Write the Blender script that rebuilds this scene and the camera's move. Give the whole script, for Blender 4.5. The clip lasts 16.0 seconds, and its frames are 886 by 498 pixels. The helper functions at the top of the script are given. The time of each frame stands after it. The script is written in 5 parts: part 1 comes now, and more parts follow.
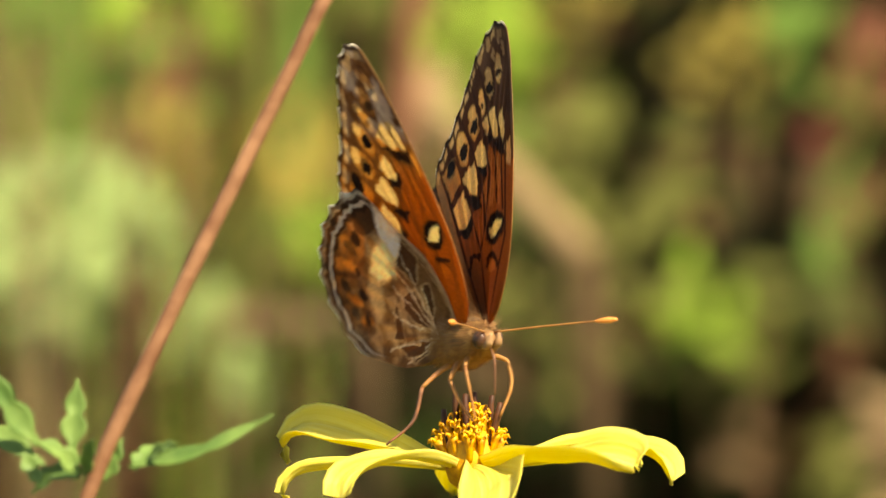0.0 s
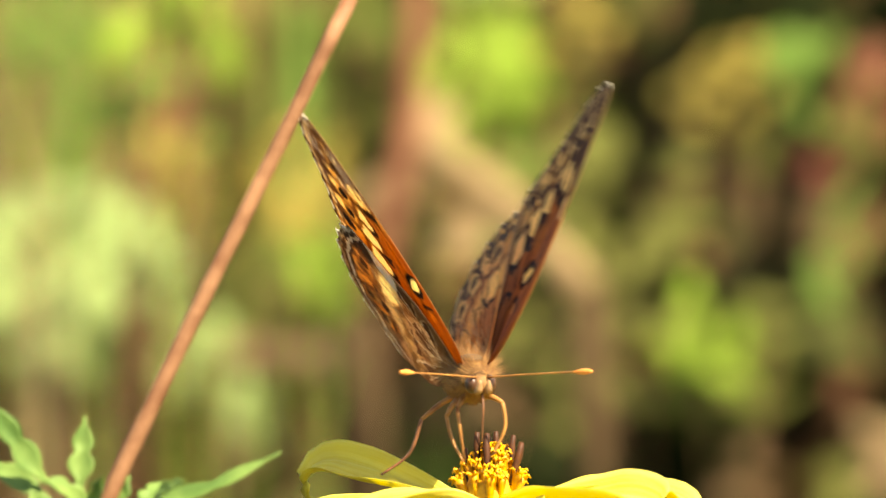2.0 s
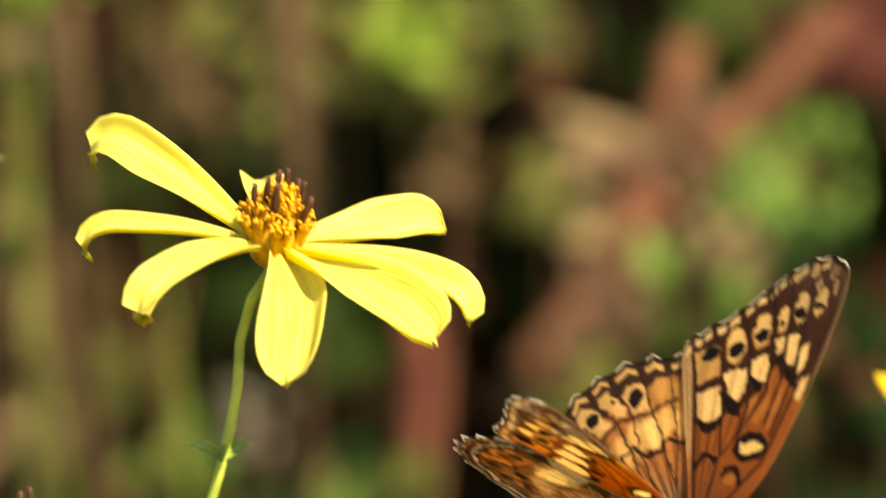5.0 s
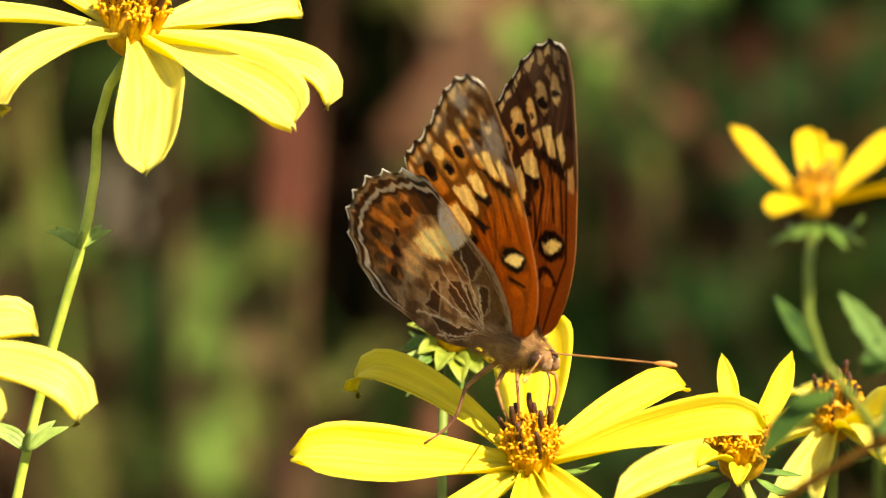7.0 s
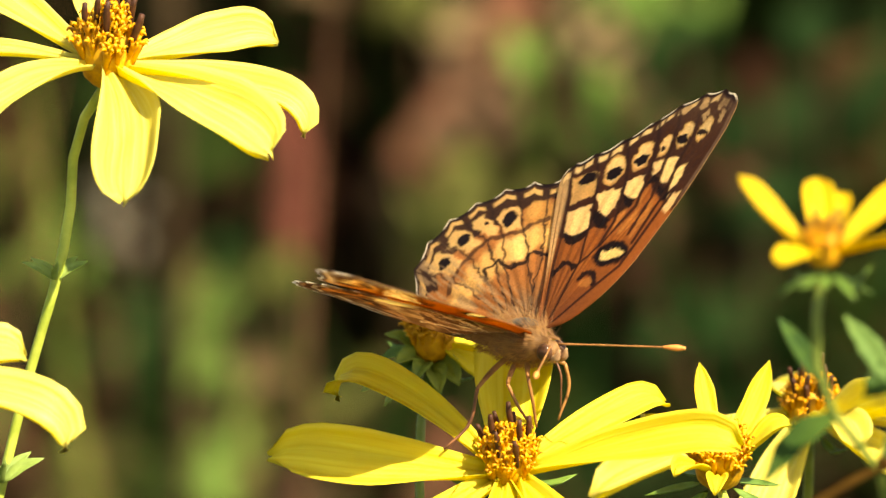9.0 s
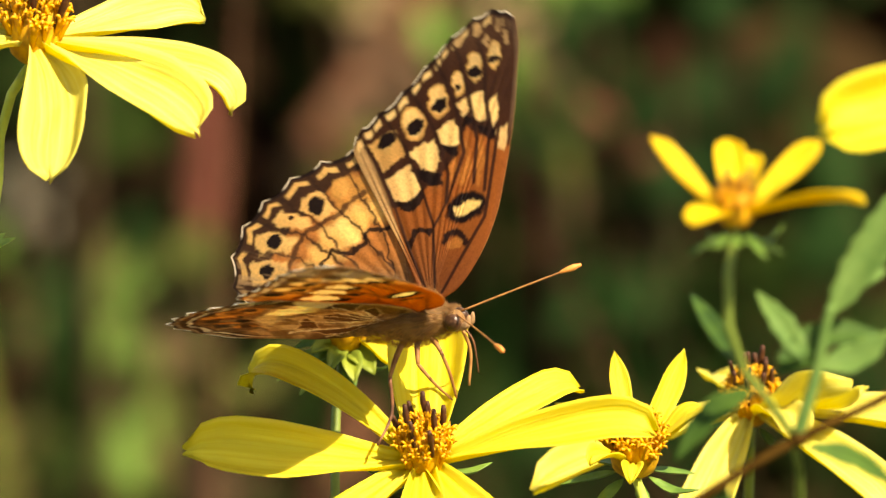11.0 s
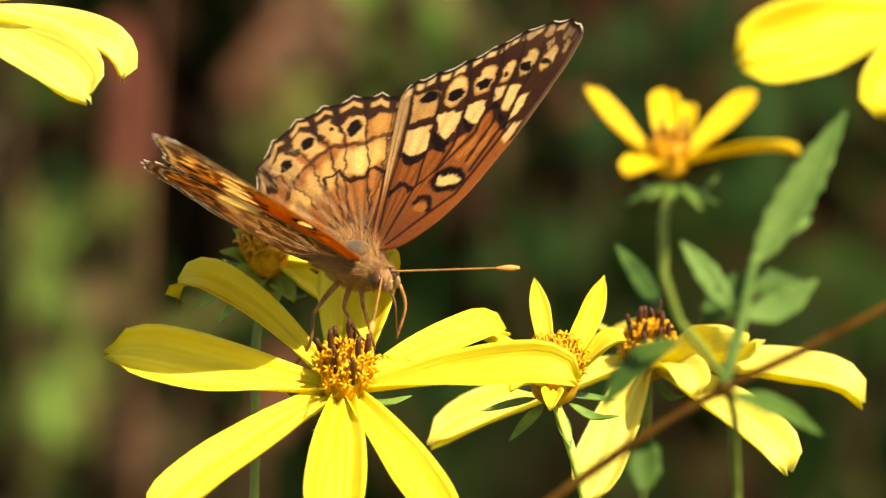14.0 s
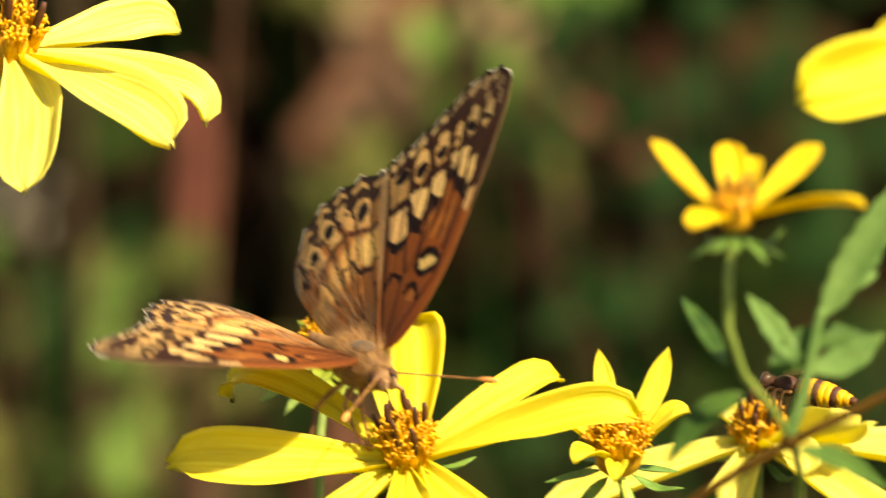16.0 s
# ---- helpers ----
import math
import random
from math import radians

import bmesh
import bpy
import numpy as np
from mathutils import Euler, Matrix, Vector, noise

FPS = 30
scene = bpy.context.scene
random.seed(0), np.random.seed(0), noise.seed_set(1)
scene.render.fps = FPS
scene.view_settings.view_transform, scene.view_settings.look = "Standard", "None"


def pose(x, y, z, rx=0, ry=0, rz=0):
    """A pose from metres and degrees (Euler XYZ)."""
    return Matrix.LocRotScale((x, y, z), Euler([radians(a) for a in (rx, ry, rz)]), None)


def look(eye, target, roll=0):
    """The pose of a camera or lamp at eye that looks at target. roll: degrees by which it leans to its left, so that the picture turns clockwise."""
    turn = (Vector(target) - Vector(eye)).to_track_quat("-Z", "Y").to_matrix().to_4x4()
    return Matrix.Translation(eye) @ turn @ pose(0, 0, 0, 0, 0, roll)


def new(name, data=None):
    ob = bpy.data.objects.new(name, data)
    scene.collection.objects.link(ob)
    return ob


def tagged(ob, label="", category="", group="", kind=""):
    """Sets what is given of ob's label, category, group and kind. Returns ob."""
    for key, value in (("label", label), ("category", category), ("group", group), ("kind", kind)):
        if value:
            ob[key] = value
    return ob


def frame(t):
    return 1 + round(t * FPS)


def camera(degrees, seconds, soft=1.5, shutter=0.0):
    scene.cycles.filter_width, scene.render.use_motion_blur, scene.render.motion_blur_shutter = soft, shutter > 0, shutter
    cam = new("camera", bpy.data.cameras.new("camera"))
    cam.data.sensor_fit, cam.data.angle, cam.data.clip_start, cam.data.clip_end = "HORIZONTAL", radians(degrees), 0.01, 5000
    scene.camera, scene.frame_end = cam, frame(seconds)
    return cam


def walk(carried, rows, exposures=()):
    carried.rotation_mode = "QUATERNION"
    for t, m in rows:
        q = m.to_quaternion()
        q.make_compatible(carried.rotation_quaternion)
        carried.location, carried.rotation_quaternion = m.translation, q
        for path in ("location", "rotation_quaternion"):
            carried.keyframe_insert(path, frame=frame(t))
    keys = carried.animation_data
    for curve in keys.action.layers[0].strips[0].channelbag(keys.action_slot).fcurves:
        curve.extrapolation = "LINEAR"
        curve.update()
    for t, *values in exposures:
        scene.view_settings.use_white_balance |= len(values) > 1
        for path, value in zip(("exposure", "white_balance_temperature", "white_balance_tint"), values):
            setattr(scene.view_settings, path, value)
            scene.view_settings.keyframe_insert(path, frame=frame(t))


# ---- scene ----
FOV = 8.0                      # degrees across the picture
FOCAL = 784 / math.tan(radians(FOV / 2))
DIST = 0.70                    # from the lens to the flowers
TILT = 12.0                    # the lens looks down by this much
RIGHT = Vector((1, 0, 0))
AHEAD = Vector((0, math.cos(radians(TILT)), -math.sin(radians(TILT))))
ABOVE = Vector((0, math.sin(radians(TILT)), math.cos(radians(TILT))))
EYE = Vector((0, 0, 0.75)) - DIST * AHEAD
UNIT = DIST / FOCAL            # metres per step of the plan grid at the flowers
BASIS = Matrix((RIGHT, AHEAD, ABOVE)).transposed()


def spot(x, y, back=0.0):
    """A place from plan-grid steps (x right, y down, as seen from the eye) and metres behind the flowers."""
    return EYE + (DIST + back) * (AHEAD + RIGHT * ((x - 784) / FOCAL) - ABOVE * ((y - 441) / FOCAL))


def step(dx, dy):
    """A shift by grid steps at the flowers' distance."""
    return (RIGHT * dx - ABOVE * dy) * UNIT


cam = camera(FOV, 16.0, soft=1.35, shutter=0.3)
cam.data.dof.use_dof = True
cam.data.dof.focus_distance = 0.705
cam.data.dof.aperture_fstop = 29.0
PAN = [
    (0.0, 925, 887), (0.5, 895, 902), (1.0, 885, 927), (1.5, 887, 942), (2.0, 930, 945), (2.5, 981, 929),
    (3.0, 1013, 909), (3.5, 960, 890), (4.0, 795, 820), (4.5, 566, 653), (4.7, 486, 553), (5.0, 390, 398),
    (5.2, 305, 285), (6.2, 160, 40), (7.5, 145, -5), (8.0, 185, 20), (8.2, 192, 27), (9.2, 140, 40),
    (10.3, 59, 31), (10.5, 45, 20), (11.0, 0, 0), (11.5, -33, -24), (12.0, -64, -44), (12.5, -85, -76),
    (13.0, -111, -101), (13.5, -124, -102), (14.0, -133, -88), (14.5, -148, -53), (15.0, -147, -23),
    (15.5, -113, -6), (16.0, -16, 6)]
walk(cam, [(t, look(EYE, spot(784 - x, 441 - y))) for t, x, y in PAN], exposures=[(t, e, 8500, 12) for t, e in (
    (0.0, 1.35), (0.5, 1.58), (2.0, 1.72), (2.5, 1.55), (3.5, 1.38), (4.5, 1.28), (5.2, 1.4), (7.3, 1.45), (7.5, 1.55), (8.0, 1.82), (8.2, 1.7), (10.3, 1.36), (13.0, 1.28), (16.0, 1.36))])

# ---- light ----
SUN_TO = Vector((0.46, -0.42, 0.78)).normalized()
world = bpy.data.worlds.new("sky")
scene.world = world
world.use_nodes = True
sky = world.node_tree.nodes.new("ShaderNodeTexSky")
sky.sky_type, sky.sun_disc = "NISHITA", False
sky.sun_elevation = math.asin(SUN_TO.z)
sky.sun_rotation = math.atan2(SUN_TO.x, SUN_TO.y)
world.node_tree.links.new(sky.outputs[0], world.node_tree.nodes["Background"].inputs[0])
world.node_tree.nodes["Background"].inputs[1].default_value = 0.10
sun = new("sun", bpy.data.lights.new("sun", "SUN"))
sun.data.energy, sun.data.angle, sun.data.color = 5.0, radians(0.6), (1.0, 0.95, 0.86)
sun.matrix_world = look(SUN_TO * 5, (0, 0, 0))


# ---- materials ----
def material(name, rough=0.6, through_light=0.0, coat=0.0):
    """A surface; through_light: the share of light that a thin sheet lets pass. Returns it, its nodes, a linker and a colour setter."""
    m = bpy.data.materials.new(name)
    m.use_nodes = True
    nt = m.node_tree
    b = nt.nodes["Principled BSDF"]
    b.inputs["Roughness"].default_value = rough
    b.inputs["Specular IOR Level"].default_value = 0.3
    if coat:
        b.inputs["Sheen Weight"].default_value = coat
    sinks = [b.inputs["Base Color"]]
    if through_light:
        tr = nt.nodes.new("ShaderNodeBsdfTranslucent")
        mix = nt.nodes.new("ShaderNodeMixShader")
        mix.inputs[0].default_value = through_light
        nt.links.new(b.outputs[0], mix.inputs[1])
        nt.links.new(tr.outputs[0], mix.inputs[2])
        nt.links.new(mix.outputs[0], nt.nodes["Material Output"].inputs[0])
        sinks.append(tr.inputs[0])

    def colour(socket):
        for s in sinks:
            nt.links.new(socket, s)
    return m, nt, b, colour


def node(nt, kind, **values):
    n = nt.nodes.new(kind)
    for k, v in values.items():
        n.inputs[k.replace("_", " ")].default_value = v
    return n


def ramp(nt, fac, *stops):
    r = nt.nodes.new("ShaderNodeValToRGB")
    while len(r.color_ramp.elements) < len(stops):
        r.color_ramp.elements.new(0.5)
    for e, (p, c) in zip(r.color_ramp.elements, stops):
        e.position, e.color = p, (*c, 1)
    nt.links.new(fac, r.inputs[0])
    return r.outputs[0]


def bump(nt, b, height, strength, distance):
    n = nt.nodes.new("ShaderNodeBump")
    n.inputs["Strength"].default_value, n.inputs["Distance"].default_value = strength, distance
    nt.links.new(height, n.inputs["Height"])
    nt.links.new(n.outputs[0], b.inputs["Normal"])


def mottled(name, dark, light, scale, rough=0.6, through_light=0.0, relief=0.3, spread=0.35, vary=0.0, shine=0.3):
    """A two-tone mottled surface in object space; vary: how far each thing or loose piece differs."""
    m, nt, b, colour = material(name, rough, through_light)
    b.inputs["Specular IOR Level"].default_value = shine
    tc = nt.nodes.new("ShaderNodeTexCoord")
    n1 = node(nt, "ShaderNodeTexNoise", Scale=scale, Detail=4.0, Roughness=0.6)
    nt.links.new(tc.outputs["Object"], n1.inputs["Vector"])
    out = ramp(nt, n1.outputs[0], (0.5 - spread / 2, dark), (0.5 + spread / 2, light))
    if vary:
        g = nt.nodes.new("ShaderNodeNewGeometry")
        hsv = nt.nodes.new("ShaderNodeHueSaturation")
        a = node(nt, "ShaderNodeMapRange")
        a.inputs[3].default_value, a.inputs[4].default_value = 1 - vary, 1 + vary
        nt.links.new(g.outputs["Random Per Island"], a.inputs[0])
        nt.links.new(a.outputs[0], hsv.inputs["Value"])
        h = node(nt, "ShaderNodeMapRange")
        h.inputs[3].default_value, h.inputs[4].default_value = 0.5 - vary * 0.08, 0.5 + vary * 0.05
        nt.links.new(g.outputs["Random Per Island"], h.inputs[0])
        nt.links.new(h.outputs[0], hsv.inputs["Hue"])
        nt.links.new(out, hsv.inputs["Color"])
        out = hsv.outputs[0]
    colour(out)
    bump(nt, b, n1.outputs[0], relief, 0.0004)
    return m


def petal_material(name, pale=0.13, dusk=0.02, gloss=0.5, green=1.0):
    """Yellow ray petal: fine lengthwise streaks, deeper yellow at the base, thin enough to glow."""
    m, nt, b, colour = material(name, gloss, 0.45)
    uv = nt.nodes.new("ShaderNodeUVMap")
    mp = nt.nodes.new("ShaderNodeMapping")
    mp.inputs["Scale"].default_value = (16, 0.9, 1)
    nt.links.new(uv.outputs[0], mp.inputs[0])
    info = nt.nodes.new("ShaderNodeObjectInfo")
    n1 = node(nt, "ShaderNodeTexNoise", Scale=1.0, Detail=5.0, Roughness=0.65)
    n1.noise_dimensions = "4D"
    nt.links.new(mp.outputs[0], n1.inputs["Vector"])
    nt.links.new(info.outputs["Random"], n1.inputs["W"])
    c1 = ramp(nt, n1.outputs[0], (0.28, (0.76, 0.63 * green, dusk)), (0.72, (0.88, 0.81 * green, pale)))
    n2 = node(nt, "ShaderNodeTexNoise", Scale=3.0, Detail=3.0)
    nt.links.new(uv.outputs[0], n2.inputs["Vector"])
    mix = nt.nodes.new("ShaderNodeMixRGB")
    mix.blend_type = "MULTIPLY"
    mix.inputs[0].default_value = 0.5
    nt.links.new(c1, mix.inputs[1])
    nt.links.new(ramp(nt, n2.outputs[0], (0.35, (0.86, 0.8, 0.7)), (0.65, (1, 1, 1))), mix.inputs[2])
    colour(mix.outputs[0])
    glow = node(nt, "ShaderNodeHueSaturation", Saturation=1.25, Value=1.08)
    nt.links.new(mix.outputs[0], glow.inputs["Color"])
    for n in nt.nodes:
        if n.bl_idname == "ShaderNodeBsdfTranslucent":
            nt.links.new(glow.outputs[0], n.inputs[0])
    bump(nt, b, n1.outputs[0], 0.85, 0.0003)
    return m


def wing_material(name, thin):
    """Scaled wing: the pattern of cells, veins and eye spots lies in the mesh, dusted by tiny scales."""
    m, nt, b, colour = material(name, 0.62, thin)
    b.inputs["Specular IOR Level"].default_value = 0.22
    at = nt.nodes.new("ShaderNodeAttribute")
    at.attribute_name = "pattern"
    tc = nt.nodes.new("ShaderNodeTexCoord")
    n1 = node(nt, "ShaderNodeTexNoise", Scale=5200.0, Detail=2.0)
    nt.links.new(tc.outputs["Object"], n1.inputs["Vector"])
    mix = nt.nodes.new("ShaderNodeMixRGB")
    mix.blend_type = "MULTIPLY"
    mix.inputs[0].default_value = 0.6
    nt.links.new(at.outputs["Color"], mix.inputs[1])
    nt.links.new(ramp(nt, n1.outputs[0], (0.3, (0.72, 0.7, 0.68)), (0.7, (1.1, 1.1, 1.1))), mix.inputs[2])
    colour(mix.outputs[0])
    gam = node(nt, "ShaderNodeGamma", Gamma=0.72)
    nt.links.new(mix.outputs[0], gam.inputs[0])
    for n in nt.nodes:
        if n.bl_idname == "ShaderNodeBsdfTranslucent":
            nt.links.new(gam.outputs[0], n.inputs[0])
    bump(nt, b, n1.outputs[0], 0.4, 0.00015)
    return m


PETAL = petal_material("yellow_petal", 0.10, 0.013)
# Paler copy of the yellow petal: blown-out sun highlights put into its colour.
HIGHLIT_PETAL = petal_material("highlit_petal", 0.27, 0.045, 0.40, 1.05)
GOLD_PETAL = petal_material("golden_petal", 0.04, 0.01, 0.5, 0.84)
DISC = mottled("orange_disc", (0.42, 0.19, 0.008), (0.72, 0.38, 0.012), 900, 0.6, 0.1)
FLORET = mottled("golden_floret", (0.46, 0.17, 0.007), (0.80, 0.44, 0.012), 800, 0.5, 0.15)
ANTHER = mottled("dark_anther", (0.020, 0.007, 0.002), (0.085, 0.026, 0.005), 900, 0.6)
SEPAL = mottled("green_sepal", (0.07, 0.15, 0.022), (0.17, 0.29, 0.05), 350, 0.5, 0.25)
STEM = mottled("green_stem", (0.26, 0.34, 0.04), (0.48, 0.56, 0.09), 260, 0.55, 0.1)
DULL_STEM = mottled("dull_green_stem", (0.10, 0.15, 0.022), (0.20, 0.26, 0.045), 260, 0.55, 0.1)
LEAF = mottled("green_leaf", (0.065, 0.145, 0.030), (0.15, 0.25, 0.062), 180, 0.6, 0.3, shine=0.15)
WEED_LEAF = mottled("weed_leaf", (0.07, 0.15, 0.03), (0.18, 0.29, 0.07), 180, 0.55, 0.3)
DARK_LEAF = mottled("dark_green_leaf", (0.026, 0.068, 0.011), (0.070, 0.14, 0.022), 160, 0.6, 0.3, shine=0.12)
TWIG = mottled("red_brown_twig", (0.135, 0.058, 0.026), (0.28, 0.145, 0.072), 220, 0.6, shine=0.2)
TWIG_OLIVE = mottled("olive_brown_twig", (0.031, 0.015, 0.002), (0.078, 0.039, 0.006), 200, 0.75, shine=0.04)
BRACT = mottled("pale_green_bract", (0.16, 0.25, 0.05), (0.30, 0.42, 0.10), 350, 0.5, 0.3)
BUD = mottled("yellow_green_bud", (0.17, 0.24, 0.03), (0.34, 0.39, 0.05), 350, 0.5, 0.35)
WING = wing_material("wing_scales", 0.62)
HIND_WING = wing_material("hindwing_scales", 0.50)
FUR = mottled("tan_fur", (0.25, 0.115, 0.038), (0.50, 0.28, 0.10), 900, 0.8, 0.2, 0.4, 0.5, 0.2)
SKIN = mottled("brown_body", (0.10, 0.048, 0.016), (0.30, 0.16, 0.05), 700, 0.7)
SCUTUM = mottled("grey_shield", (0.035, 0.03, 0.02), (0.11, 0.095, 0.065), 800, 0.55)
EYEBALL = mottled("brown_eye", (0.02, 0.009, 0.004), (0.10, 0.045, 0.02), 1500, 0.3)
LEG = mottled("orange_leg", (0.18, 0.07, 0.02), (0.42, 0.20, 0.055), 500, 0.5, 0.15)
PALE_FUR = mottled("pale_fur", (0.28, 0.15, 0.065), (0.48, 0.30, 0.15), 900, 0.8, 0.2)
DARK_LEG = mottled("dark_leg", (0.05, 0.02, 0.01), (0.20, 0.08, 0.03), 500, 0.5)
CLUB = mottled("orange_club", (0.60, 0.20, 0.04), (0.85, 0.38, 0.10), 700, 0.5, 0.2)


# ---- shapes ----
def mesh(name, verts, faces, uv=None, pattern=None):
    me = bpy.data.meshes.new(name)
    me.from_pydata([tuple(v) for v in verts], [], faces)
    me.shade_smooth()
    if uv is not None:
        lay = me.uv_layers.new(name="UVMap")
        idx = np.zeros(len(me.loops), dtype=np.int32)
        me.loops.foreach_get("vertex_index", idx)
        lay.data.foreach_set("uv", np.asarray(uv, dtype=np.float32)[idx].ravel())
    if pattern is not None:
        col = me.color_attributes.new("pattern", "FLOAT_COLOR", "POINT")
        col.data.foreach_set("color", np.c_[np.asarray(pattern), np.ones(len(pattern))].astype(np.float32).ravel())
    me.update()
    return me


def part(name, me, mat, parent, label="", at=None):
    ob = new(name, me)
    if mat and not me.materials:
        me.materials.append(mat)
    ob.parent = parent
    if at is not None:
        ob.location = at
    if label:
        ob["label"] = label
    return ob


def thing(name, at, label, category, group="", kind=""):
    ob = new(name)
    ob.empty_display_size = 0.01
    ob.location = at
    return tagged(ob, label, category, group, kind)


def curve_points(points, n):
    """n points on a smooth line through the given ones, evenly spaced along it."""
    p = [Vector(q) for q in points]
    m = len(p)
    gap = [max((p[i + 1] - p[i]).length, 1e-9) for i in range(m - 1)]
    tan = []
    for i in range(m):
        if i == 0:
            tan.append((p[1] - p[0]) / gap[0])
        elif i == m - 1:
            tan.append((p[-1] - p[-2]) / gap[-1])
        else:
            u, v = (p[i] - p[i - 1]) / gap[i - 1], (p[i + 1] - p[i]) / gap[i]
            tan.append((u * gap[i] + v * gap[i - 1]) / (gap[i] + gap[i - 1]))
    at = [0.0]
    for g in gap:
        at.append(at[-1] + g)
    out = []
    for i in range(n):
        d = at[-1] * i / (n - 1)
        k = 0
        while k < m - 2 and d > at[k + 1]:
            k += 1
        u = (d - at[k]) / gap[k]
        out.append(p[k] * (2 * u ** 3 - 3 * u * u + 1) + tan[k] * gap[k] * (u ** 3 - 2 * u * u + u) + p[k + 1] * (3 * u * u - 2 * u ** 3) + tan[k + 1] * gap[k] * (u ** 3 - u * u))
    return out


def tube(points, radii, n=16, sides=8, wobble=0.0):
    """A round bar along a smooth line, closed at both ends; gives verts and faces."""
    line = curve_points(points, n) if len(points) > 2 or n > 2 else [Vector(q) for q in points]
    n = len(line)
    verts, faces = [], []
    side = Vector((0.3, 1, 0.2))
    for i, c in enumerate(line):
        d = (line[min(i + 1, n - 1)] - line[max(i - 1, 0)]).normalized()
        a = d.cross(side).normalized()
        b = d.cross(a)
        s = i / (n - 1) * (len(radii) - 1)
        k = min(int(s), len(radii) - 2)
        r = radii[k] + (radii[k + 1] - radii[k]) * (s - k)
        for j in range(sides):
            w = 2 * math.pi * j / sides
            rr = r * (1 + wobble * noise.noise(c * 90 + Vector((w, 0, 0))))
            verts.append(c + a * (rr * math.cos(w)) + b * (rr * math.sin(w)))
    for i in range(n - 1):
        for j in range(sides):
            k = (j + 1) % sides
            faces.append((i * sides + j, i * sides + k, (i + 1) * sides + k, (i + 1) * sides + j))
    faces.append(tuple(range(sides - 1, -1, -1)))
    faces.append(tuple((n - 1) * sides + j for j in range(sides)))
    return verts, faces


def merge(*pieces):
    verts, faces = [], []
    for v, f in pieces:
        o = len(verts)
        verts += list(v)
        faces += [tuple(i + o for i in q) for q in f]
    return verts, faces


def ball(centre, size, sides=16, rings=10):
    verts, faces = [], []
    for i in range(rings + 1):
        a = math.pi * i / rings
        for j in range(sides):
            b = 2 * math.pi * j / sides
            verts.append(Vector(centre) + Vector((size[0] * math.sin(a) * math.cos(b), size[1] * math.sin(a) * math.sin(b), size[2] * math.cos(a))))
    for i in range(rings):
        for j in range(sides):
            k = (j + 1) % sides
            faces.append((i * sides + j, (i + 1) * sides + j, (i + 1) * sides + k, i * sides + k))
    return verts, faces


def slab(grid, thick):
    """A closed thin sheet from rows of points. Gives verts, faces and uv."""
    nu, nv = len(grid), len(grid[0])
    top, bot, uv = [], [], []
    for i in range(nu):
        for j in range(nv):
            du = grid[min(i + 1, nu - 1)][j] - grid[max(i - 1, 0)][j]
            dv = grid[i][min(j + 1, nv - 1)] - grid[i][max(j - 1, 0)]
            nrm = du.cross(dv)
            nrm = nrm.normalized() if nrm.length > 1e-12 else Vector((0, 0, 1))
            edge = 0.25 if i in (0, nu - 1) or j in (0, nv - 1) else 1
            top.append(grid[i][j] + nrm * (thick / 2 * edge))
            bot.append(grid[i][j] - nrm * (thick / 2 * edge))
            uv.append((j / (nv - 1), i / (nu - 1)))
    o = nu * nv
    faces = []
    for i in range(nu - 1):
        for j in range(nv - 1):
            a, b, c, d = i * nv + j, i * nv + j + 1, (i + 1) * nv + j + 1, (i + 1) * nv + j
            faces += [(a, d, c, b), (o + a, o + b, o + c, o + d)]
    ring = [j for j in range(nv)] + [i * nv + nv - 1 for i in range(1, nu)] + \
        [(nu - 1) * nv + j for j in range(nv - 2, -1, -1)] + [i * nv for i in range(nu - 2, 0, -1)]
    for a, b in zip(ring, ring[1:] + ring[:1]):
        faces.append((a, b, o + b, o + a))
    return top + bot, faces, uv + uv


def blade(line, width, normal, profile, cup=0.0, nv=7, thick=0.00022, ripple=0.0, teeth=0, tooth=0.0, seed=0, twist=0.0, lobes=0.0):
    """A leaf or petal along a line; normal: its face; profile(v): width share; cup: how far the edges lift; ripple: lengthwise folds."""
    n = len(line)
    grid = []
    for i, c in enumerate(line):
        v = i / (n - 1)
        d = (line[min(i + 1, n - 1)] - line[max(i - 1, 0)]).normalized()
        nn = Vector(normal) - d * d.dot(Vector(normal))
        nn.normalize()
        nn = Matrix.Rotation(twist * min(1, 1.7 * v), 3, d) @ nn
        s = d.cross(nn)
        w = width * profile(v)
        row = []
        for j in range(nv):
            u = 2 * j / (nv - 1) - 1
            e = 1 + (tooth * abs(((v * teeth) % 1) - 0.5) * 2 if teeth and abs(u) > 0.9 else 0)
            wob = noise.noise(Vector((u * 1.7 + seed * 3.1, v * 4, seed))) * 0.06 * width
            h = cup * w * (u * u - 0.3) + ripple * width * math.cos(u * math.pi * 2.0) * (1 - v * 0.3) + wob * (0.3 + v)
            end = lobes * width * max(0, v * 2 - 1) ** 5 * (math.cos(u * 6 + seed) - 0.8 * u * u)
            row.append(c + s * (u * w * 0.5 * e) + nn * h + d * end)
        grid.append(row)
    return slab(grid, thick)


def petal_profile(v):
    return 0.34 + 0.66 * math.sin(min(1, v * 1.35 + 0.02) * math.pi / 2) if v < 0.66 else \
        max(0.06, (1 - ((v - 0.66) / 0.345) ** 3.4)) ** 0.55


def pointed_profile(v):
    return 0.26 + 0.74 * math.sin(min(1, v / 0.68) * math.pi / 2) if v < 0.68 else 0.05 + 0.95 * max(0.0, 1 - ((v - 0.68) / 0.32) ** 1.7) ** 0.85


